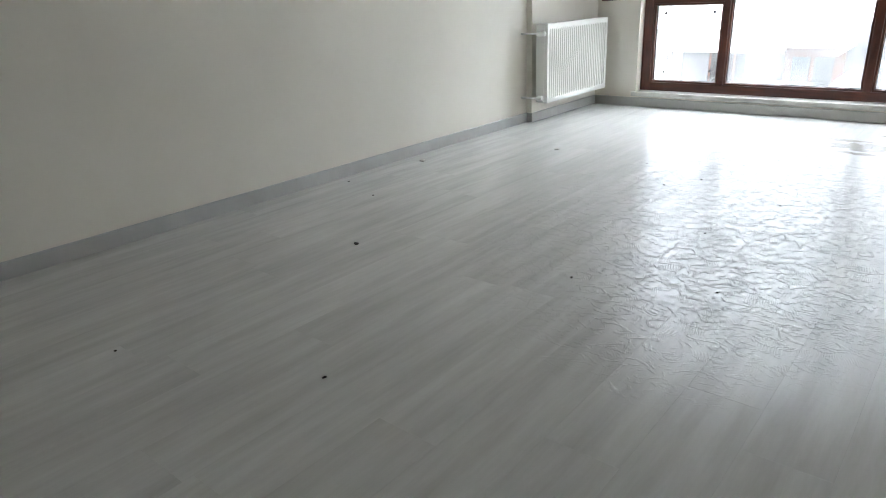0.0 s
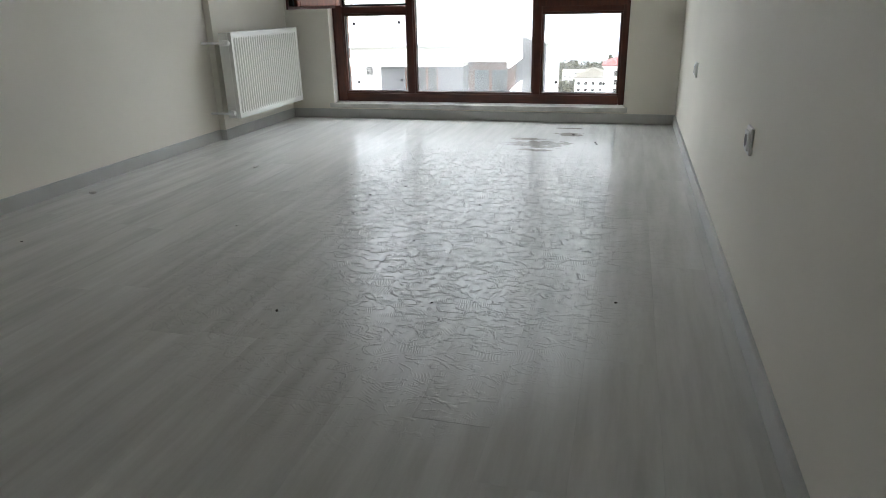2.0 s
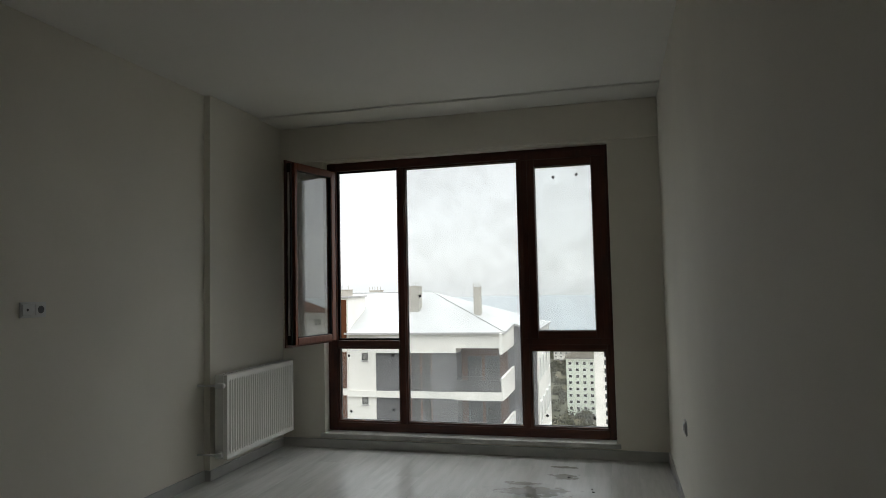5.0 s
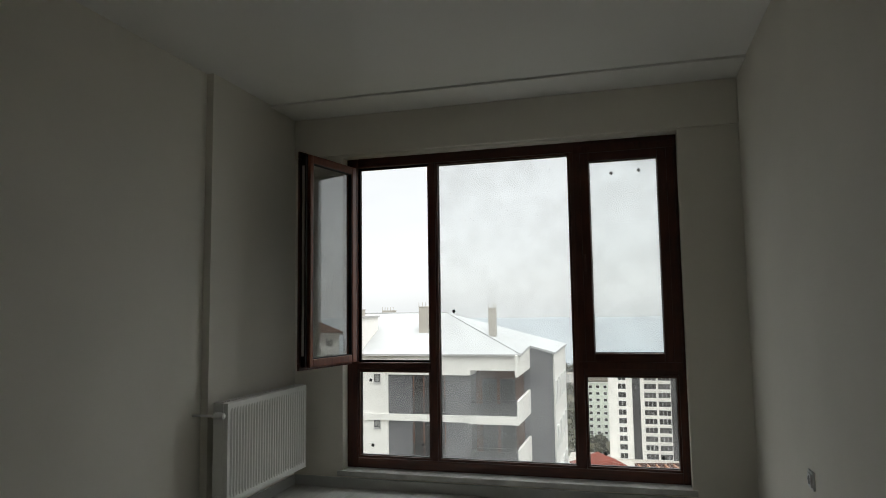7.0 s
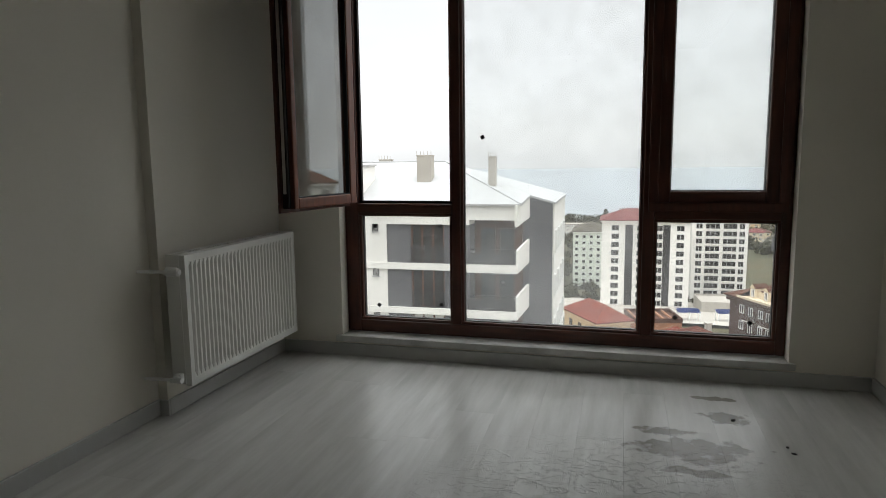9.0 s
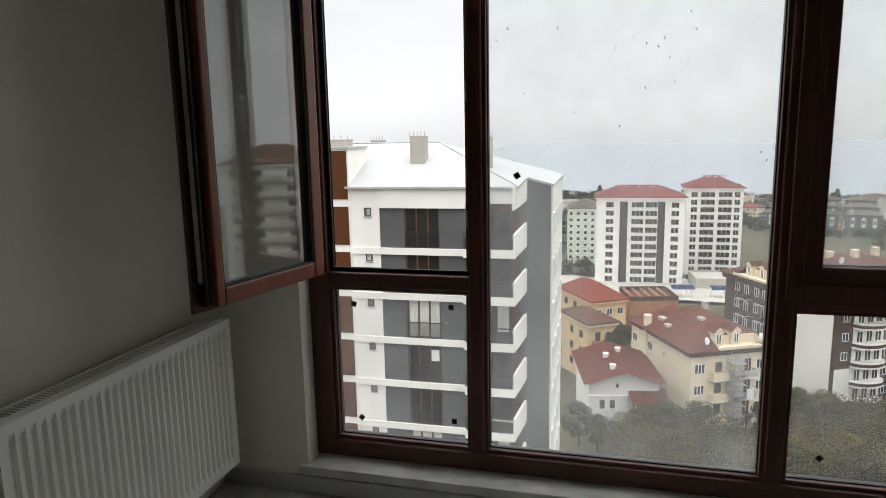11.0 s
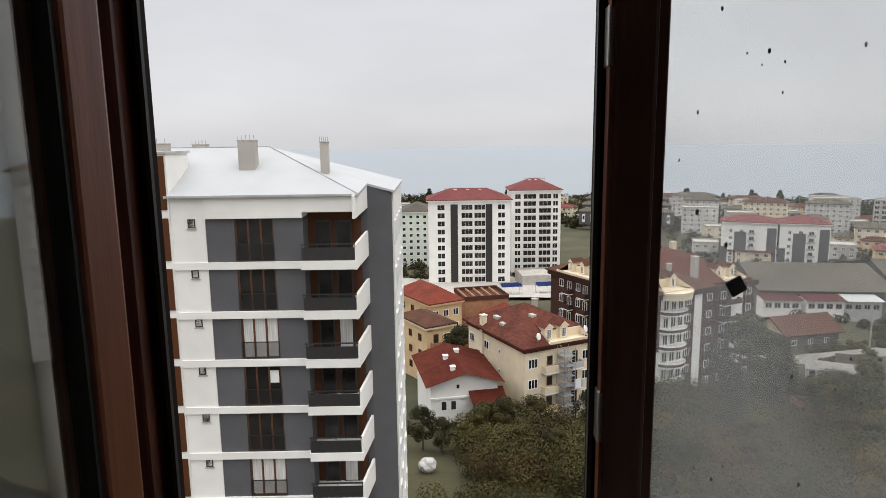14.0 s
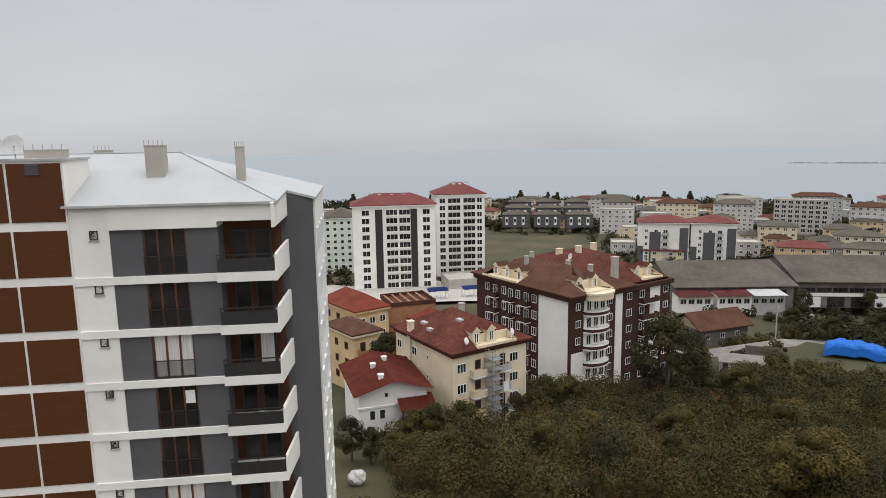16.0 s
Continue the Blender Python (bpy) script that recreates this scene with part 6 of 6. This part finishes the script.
for x, y, L, fl, kind in TOWN:
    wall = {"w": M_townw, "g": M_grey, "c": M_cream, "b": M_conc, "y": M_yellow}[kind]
    rf = rng.choice((None, None, None, M_roofb, M_roofg, M_roofg, M_roofp)) if kind != "b" else None
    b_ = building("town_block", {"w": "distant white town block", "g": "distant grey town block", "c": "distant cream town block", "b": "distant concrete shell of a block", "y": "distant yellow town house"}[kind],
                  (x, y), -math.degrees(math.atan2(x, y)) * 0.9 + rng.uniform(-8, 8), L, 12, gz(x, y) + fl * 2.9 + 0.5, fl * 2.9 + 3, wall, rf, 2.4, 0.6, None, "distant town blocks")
    nc = int(L / 3.4)
    for k in range(fl):
        for i in range(nc):
            put_window(b_, 1.9 + i * (L - 3.8) / max(1, nc - 1), 0, 3.9 + k * 2.9, "r", 2.6 if kind == "b" else 1.7, 2.1 if kind == "b" else 1.5, ("w", 2, 0.14))

# block across the hollow, seen mirrored in the open sash
h_ = building("apartment_building", "white ten-storey block with brown hipped roof", (100.3, 89.7), -54, 20, 15, -3.2, 33.0, M_white, M_roofb, 3.6, 0.8, M_white)
for k in range(11):
    z = 33 - 2.6 - k * 2.95
    for cx in (2.0, 18.0):
        put_window(h_, cx, 0, z, "r", 1.5, 1.5, ("w", 2, 0.1))
    for cx in (7.0, 13.5):
        put_window(h_, cx, 0, z - 0.4, "r", 2.0, 2.0, ("w", 2, 0.1))
    balcony(h_, 10.0, 0, z - 0.6, "r", 9.0, 1.2, 0.9, M_conc, M_grey)
    for cy in (3.0, 8.0, 13.0):
        put_window(h_, 0, cy, z, "l", 1.3, 1.4, ("w", 2, 0.1))

# breakwater
bm = bmesh.new()
for i in range(60):
    x = 1190 + i * 9
    y = 1700 - i * 7
    s = rng.uniform(2.5, 4.5)
    box(bm, x, x + 12, y, y + 9, -73, -73 + s)
structure("breakwater", bm, M_grey, "long dark stone breakwater in the sea")

# yard road, tarpaulin heap, rock
bm = bmesh.new()
pr = [(60, 132), (72, 131), (86, 126), (104, 117), (130, 105)]
a = [bm.verts.new((x, y - 2.4, gz(x, y) + 0.45)) for x, y in pr]
b = [bm.verts.new((x, y + 2.4, gz(x, y) + 0.5)) for x, y in pr]
for i in range(len(pr) - 1):
    bm.faces.new((a[i], a[i + 1], b[i + 1], b[i]))
bmesh.ops.solidify(bm, geom=bm.faces[:], thickness=0.6)
structure("road", bm, M_conc, "narrow pale concrete lane")
bm = bmesh.new()
bmesh.ops.create_grid(bm, x_segments=40, y_segments=24, size=1)
for v in bm.verts:
    x, y = v.co.x * 5.2, v.co.y * 2.3
    k = max(0.0, 1 - abs(v.co.x) ** 3) * max(0.0, 1 - v.co.y ** 4)
    v.co = Vector((x, y, 2.3 * k ** 0.35 * (1 - 0.16 * v.co.x) + 0.5 * noise.noise(Vector((x * 0.6, y * 0.6, 3))) + 0.22 * noise.noise(Vector((x * 1.3, y * 2.6, 7)))))
bmesh.ops.solidify(bm, geom=bm.faces[:], thickness=0.06)
tarp = part("tarpaulin", bm, M_blue)
tarp.matrix_basis = pose(90.6, 113.5, gz(90.6, 113.5) + 0.7, 0, 0, -36)
tagged(tarp, "bright blue tarpaulin drawn over a heap", "tarpaulin")
bm = bmesh.new()
bmesh.ops.create_icosphere(bm, subdivisions=3, radius=1.0)
for v in bm.verts:
    v.co = v.co * (1 + 0.25 * noise.noise(v.co * 1.7)) 
    v.co.z *= 0.8
rock = part("boulder", bm, M_rock)
rock.matrix_basis = pose(-0.9, 72.5, gz(-0.9, 72.5) + 0.7)
tagged(rock, "pale boulder lying in the grass", "boulder")


# small things about the yard
pole = thing("utility_pole", "grey wooden utility pole beside the lane", "pole", (86.5, 131.0, gz(86.5, 131.0)))
bm = bmesh.new()
tube(bm, (0, 0, -0.5), (0, 0, 8.0), 0.16, 0.10, n=8)
part("post", bm, M_conc, pole)
bm = bmesh.new()
box(bm, -0.8, 0.8, -0.06, 0.06, 7.3, 7.45)
part("crossarm", bm, M_conc, pole)
for x, y, lab, m, L_, D_, h_y in ((66.5, 118.0, "low yard shed with pale sheet roof", M_conc, 7.5, 3.2, 2.0), (73.0, 119.5, "low open yard shed with grey roof", M_roofg, 6.0, 3.0, 1.8), (52.5, 98.5, "little brick hut among the bushes", M_brick, 2.6, 2.4, 1.9)):
    sh_ = thing("yard_shed", lab, "shed", (x, y, gz(x, y) - 0.1), -28)
    bm = bmesh.new()
    box(bm, 0, L_, 0, D_, 0, h_y)
    part("wall", bm, M_grey if m is not M_brick else M_brick, sh_)
    bm = bmesh.new()
    poly(bm, [(-0.3, -0.4, h_y + 0.05), (L_ + 0.3, -0.4, h_y + 0.05), (L_ + 0.3, D_ + 0.3, h_y + 0.7), (-0.3, D_ + 0.3, h_y + 0.7)])
    bmesh.ops.solidify(bm, geom=bm.faces[:], thickness=0.1)
    part("roof", bm, m, sh_)
    bm = bmesh.new()
    box(bm, 0.5, 1.4, -0.05, 0.02, 0.1, 1.7)
    part("door", bm, M_brownw, sh_)
car = thing("car", "white parked car before the workshop shed", "car", (121.0, 168.5, gz(121.0, 168.5)), -10)
bm = bmesh.new()
prof = [(-2.05, 0.35), (-2.0, 0.80), (-1.1, 0.95), (-0.55, 1.40), (0.95, 1.42), (1.65, 0.98), (2.05, 0.90), (2.05, 0.35)]
va, vb = [bm.verts.new((x, -0.82, z)) for x, z in prof], [bm.verts.new((x, 0.82, z)) for x, z in prof]
bm.faces.new(va), bm.faces.new(vb[::-1])
for i in range(8):
    bm.faces.new((va[i], vb[i], vb[(i + 1) % 8], va[(i + 1) % 8]))
bmesh.ops.bevel(bm, geom=bm.edges[:], offset=0.05, segments=2, affect="EDGES")
part("body", bm, M_car, car)
bm = bmesh.new()
for s_ in (-1, 1):
    poly(bm, [(-0.9, s_ * 0.827, 0.98), (1.35, s_ * 0.827, 1.0), (0.85, s_ * 0.827, 1.34), (-0.5, s_ * 0.827, 1.32)])
part("side_window", bm, M_pane, car)
for x in (-1.3, 1.3):
    for y in (-0.78, 0.78):
        bm = bmesh.new()
        tube(bm, (x, y - 0.09, 0.32), (x, y + 0.09, 0.32), 0.32, n=16)
        part("wheel", bm, M_rail, car)


# ---- vegetation ----
def leaf_cloud(rg, blobs, per, size):
    """Small tilted leaf cards round blob centres; returns vertex and face arrays. Each card is a bent pair of triangles."""
    vs = []
    for (c, r) in blobs:
        d_ = rg.normal(size=(per, 3))
        d_ /= np.linalg.norm(d_, axis=1)[:, None]
        p = np.array(c) + d_ * (np.array(r) * (0.78 + 0.30 * rg.random((per, 1))))
        nn = 1.3 * d_ + np.array((0, 0, 0.25)) + 0.35 * rg.normal(size=(per, 3))
        nn /= np.linalg.norm(nn, axis=1)[:, None]
        u = np.cross(nn, rg.normal(size=(per, 3)))
        u /= np.linalg.norm(u, axis=1)[:, None] + 1e-6
        w = np.cross(nn, u)
        s = size * (0.6 + 0.8 * rg.random((per, 1)))
        vs.append(np.stack([p - u * s, p + w * s * 0.55, p + u * s, p - w * s * 0.55], axis=1))
    v = np.concatenate(vs).reshape(-1, 3)
    f = np.arange(len(v)).reshape(-1, 4)
    return v, f


def cloud_mesh(nm, v, f, m):
    me = bpy.data.meshes.new(nm)
    me.from_pydata(v.tolist(), [], f.tolist())
    me.materials.append(m)
    return me


def tree(seed, h, r, m, label, per=130, size=0.22, conifer=False):
    rg = np.random.default_rng(seed)
    root = thing("tree", label, "tree", (0, 0, -500))
    bm = bmesh.new()
    tube(bm, (0, 0, -0.4), (0.1, 0.05, h * 0.45), 0.06 * r + 0.08, 0.04 * r + 0.05, n=8)
    tube(bm, (0.1, 0.05, h * 0.45), (0.0, 0.1, h * 0.85), 0.04 * r + 0.05, 0.03, n=7)
    blobs = []
    for i in range(26):
        a, q = rg.random() * 6.283, rg.random()
        zz = h * ((0.12 if conifer else 0.30) + (0.82 if conifer else 0.64) * q)
        rad = r * (1.05 - q if conifer else math.sin(math.pi * min(0.97, 0.16 + 0.8 * q))) * (0.35 + 0.65 * rg.random())
        c = (rad * math.cos(a), rad * math.sin(a), zz)
        br_ = r * (0.22 + 0.20 * rg.random())
        blobs.append((c, (br_, br_, br_ * 0.75)))
        if i % 3 == 0:
            tube(bm, (0.05, 0.05, h * (0.25 + 0.35 * q)), (c[0] * 0.85, c[1] * 0.85, c[2]), 0.05, 0.015, n=5)
    part("trunk", bm, M_bark, root)
    v, f = leaf_cloud(rg, blobs, per, size)
    part("crown", cloud_mesh("crown", v, f, m), None, root)
    return root


T = [tree(1, 9.0, 3.2, M_leafd, "dark green leafy tree on the slope", per=330, size=0.13), tree(2, 6.0, 2.6, M_leaf, "green leafy tree on the slope", per=300, size=0.12), tree(3, 8.0, 4.0, M_leafy, "broad yellowing tree on the slope", per=480, size=0.14), tree(4, 10.0, 2.4, M_leafd, "tall dark tree by the shore", per=90, size=0.4, conifer=True)]
PLACES = [(0, 45.5, 97.0, 1.7), (0, -1.6, 80.0, 0.62), (0, 0.6, 79.0, 0.5), (1, 6.2, 81.5, 0.95), (0, 8.6, 83.0, 0.66), (1, 12.0, 83.5, 1.0), (1, 3.5, 80.0, 0.6), (2, 43.0, 62.0, 1.0), (2, 47.5, 66.0, 0.9), (1, 52.0, 78.0, 1.1), (0, 26.5, 96.0, 0.7), (1, 30.0, 97.0, 1.0),
          (0, 4.2, 113.0, 1.2), (1, 9.5, 111.0, 1.0), (1, 58.0, 98.0, 1.1), (0, 53.0, 101.0, 0.9), (0, 106.0, 150.0, 0.8), (0, 116.0, 163.0, 0.9), (1, 112.0, 132.0, 1.2), (1, 101.0, 146.0, 1.1), (0, 118.0, 138.0, 0.9), (0, 141.0, 169.0, 0.85), (0, 66.0, 126.0, 0.7), (1, 63.5, 121.0, 0.9), (1, 97.0, 128.0, 0.8), (0, 104.0, 133.0, 0.6), (2, 57.0, 84.0, 0.7), (0, 20.0, 88.0, 0.6), (0, 13.0, 72.0, 0.55), (1, 20.0, 76.0, 0.9), (2, 27.0, 81.0, 0.6), (0, 33.0, 85.0, 0.6), (1, 38.0, 78.0, 1.0), (0, 25.0, 70.0, 0.5), (1, 33.0, 70.0, 0.85), (2, 17.0, 67.0, 0.5), (0, 41.0, 90.0, 0.55), (1, 9.5, 76.0, 0.8), (0, 46.0, 82.0, 0.6), (1, 24.0, 92.5, 0.8)]
for i, x, y, s in PLACES:
    t_ = copy_thing(T[i], pose(x, y, gz(x, y), 0, 0, (x * 37) % 360))
    t_.scale = (s, s, s)
for k in range(46):
    az = radians(rng.uniform(-6, 42))
    dd = rng.uniform(640, 800)
    x, y = dd * math.sin(az), 7 + dd * math.cos(az)
    t_ = copy_thing(T[3], pose(x, y, gz(x, y), 0, 0, rng.uniform(0, 360)))
    s = rng.uniform(0.8, 1.7)
    t_.scale = (s * 1.3, s * 1.3, s)
    tagged(t_, group="trees along the shore")
for t_ in T:
    for o in (*t_.children, t_):
        bpy.data.objects.remove(o)

# scrub on the slope: nobody could count it
rg = np.random.default_rng(8)


def scrub(nm, m, n, label, zone, rlo, rhi, per, size, yard=False):
    blobs = []
    while len(blobs) < n:
        az, dd = radians(rg.uniform(zone[0], zone[1])), rg.uniform(zone[2], zone[3])
        x, y = dd * math.sin(az), 7 + dd * math.cos(az)
        if any((x - bx) ** 2 + (y - by) ** 2 < q for bx, by, q in ((3.5, 93, 75), (16, 97, 120), (40, 118, 160), (88, 112, 130), (82, 146, 110), (71, 139, 30), (70, 119, 40))) or (yard and abs(y - np.interp(x, [p[0] for p in pr], [p[1] for p in pr])) < 4.5):
            continue
        deg = math.degrees(az)
        if not yard and deg > 26 and 113 < dd < (186 if deg < 35.5 else 149):
            continue
        if zone[3] > 400 and (8 < deg < 20 and 270 < dd < 412 or deg < 16 and dd < 245):
            continue
        if noise.noise(Vector((x * 0.09, y * 0.09, 5))) < zone[4]:
            continue
        r = rg.uniform(rlo, rhi)
        for _ in range(3):
            blobs.append(((x + rg.normal() * r * 0.5, y + rg.normal() * r * 0.5, gz(x, y) + r * rg.uniform(0.1, 1.1)), (r * 0.75, r * 0.75, r * 0.7)))
    v, f = leaf_cloud(rg, blobs, per, size)
    ob = new(nm, cloud_mesh(nm, v, f, m))
    tagged(ob, label, "bushes", kind="stuff")


scrub("scrub", M_leaf, 620, "dense green scrub covering the slope", (2, 50, 54, 108, -0.6), 1.3, 3.6, 560, 0.125)
scrub("scrub_dark", M_leafd, 420, "dark bushes among the scrub", (0, 48, 64, 113, -0.2), 1.3, 3.4, 520, 0.13)
scrub("scrub_yellow", M_leafy, 110, "yellowing bushes among the scrub", (10, 48, 55, 104, -0.05), 1.2, 3.0, 520, 0.12)
scrub("scrub_russet", M_leafr, 150, "russet autumn bushes among the scrub", (6, 48, 56, 106, -0.1), 1.2, 3.0, 480, 0.12)
scrub("hedges", M_leafd, 420, "dark hedges and thickets round the yards", (26, 48, 112, 185, -0.35), 1.2, 2.4, 150, 0.22)
scrub("yard_bushes", M_leaf, 1700, "low bushes and weeds about the yards", (26, 48, 104, 156, -0.5), 0.5, 1.5, 150, 0.17, True)
scrub("far_bushes", M_leafd, 2400, "distant bushes and gardens", (-6, 46, 140, 430, -0.35), 1.2, 2.8, 36, 0.5)
scrub("shore_trees", M_leafd, 1500, "dark belt of trees along the shore", (-10, 46, 690, 795, -0.6), 3.0, 6.0, 40, 1.1)
scrub("far_woods", M_leafd, 1700, "wooded strip along the shore", (-10, 46, 430, 800, -0.25), 2.5, 4.5, 36, 1.2)

# the town lies slightly turned to the room
TURN = Matrix.Translation((0.305, 6.66, 1.466)) @ Matrix.Rotation(radians(0.97), 4, "Z") @ Matrix.Translation((-0.166, -7.076, -1.486))
for ob in list(scene.objects):
    if ob.parent is None and ob not in ROOM:
        ob.matrix_basis = TURN @ ob.matrix_basis

# ---- floor planks ----
PW, PL = 0.192, 1.29
PM = {}
rng = random.Random(3)
x = XL
col_i = 0
while x < XR - 0.005:
    w = min(PW, XR - x)
    y = YB - rng.uniform(0.05, 1.2)
    while y < YW:
        y0, y1 = max(y, YB), min(y + PL, YW)
        if y1 - y0 > 0.02:
            key = (round(w, 3), round(y1 - y0, 3))
            if key not in PM:
                bm = bmesh.new()
                g_, c_, t_ = 0.00005, 0.0003, 0.012
                X0, X1, Y0, Y1 = g_, w - g_, g_, y1 - y0 - g_
                lo = [bm.verts.new(p) for p in ((X0, Y0, -t_), (X1, Y0, -t_), (X1, Y1, -t_), (X0, Y1, -t_))]
                mi_ = [bm.verts.new(p) for p in ((X0, Y0, -c_), (X1, Y0, -c_), (X1, Y1, -c_), (X0, Y1, -c_))]
                hi = [bm.verts.new(p) for p in ((X0 + c_, Y0 + c_, 0), (X1 - c_, Y0 + c_, 0), (X1 - c_, Y1 - c_, 0), (X0 + c_, Y1 - c_, 0))]
                for i in range(4):
                    j = (i + 1) % 4
                    bm.faces.new((lo[i], lo[j], mi_[j], mi_[i]))
                    bm.faces.new((mi_[i], mi_[j], hi[j], hi[i]))
                bm.faces.new(hi)
                PM[key] = to_mesh("plank", bm, M_floor)
            ob = new("plank", PM[key])
            ob.parent = floor
            ob.matrix_basis = pose(x, y0, FZ)
        y += PL
    x += PW
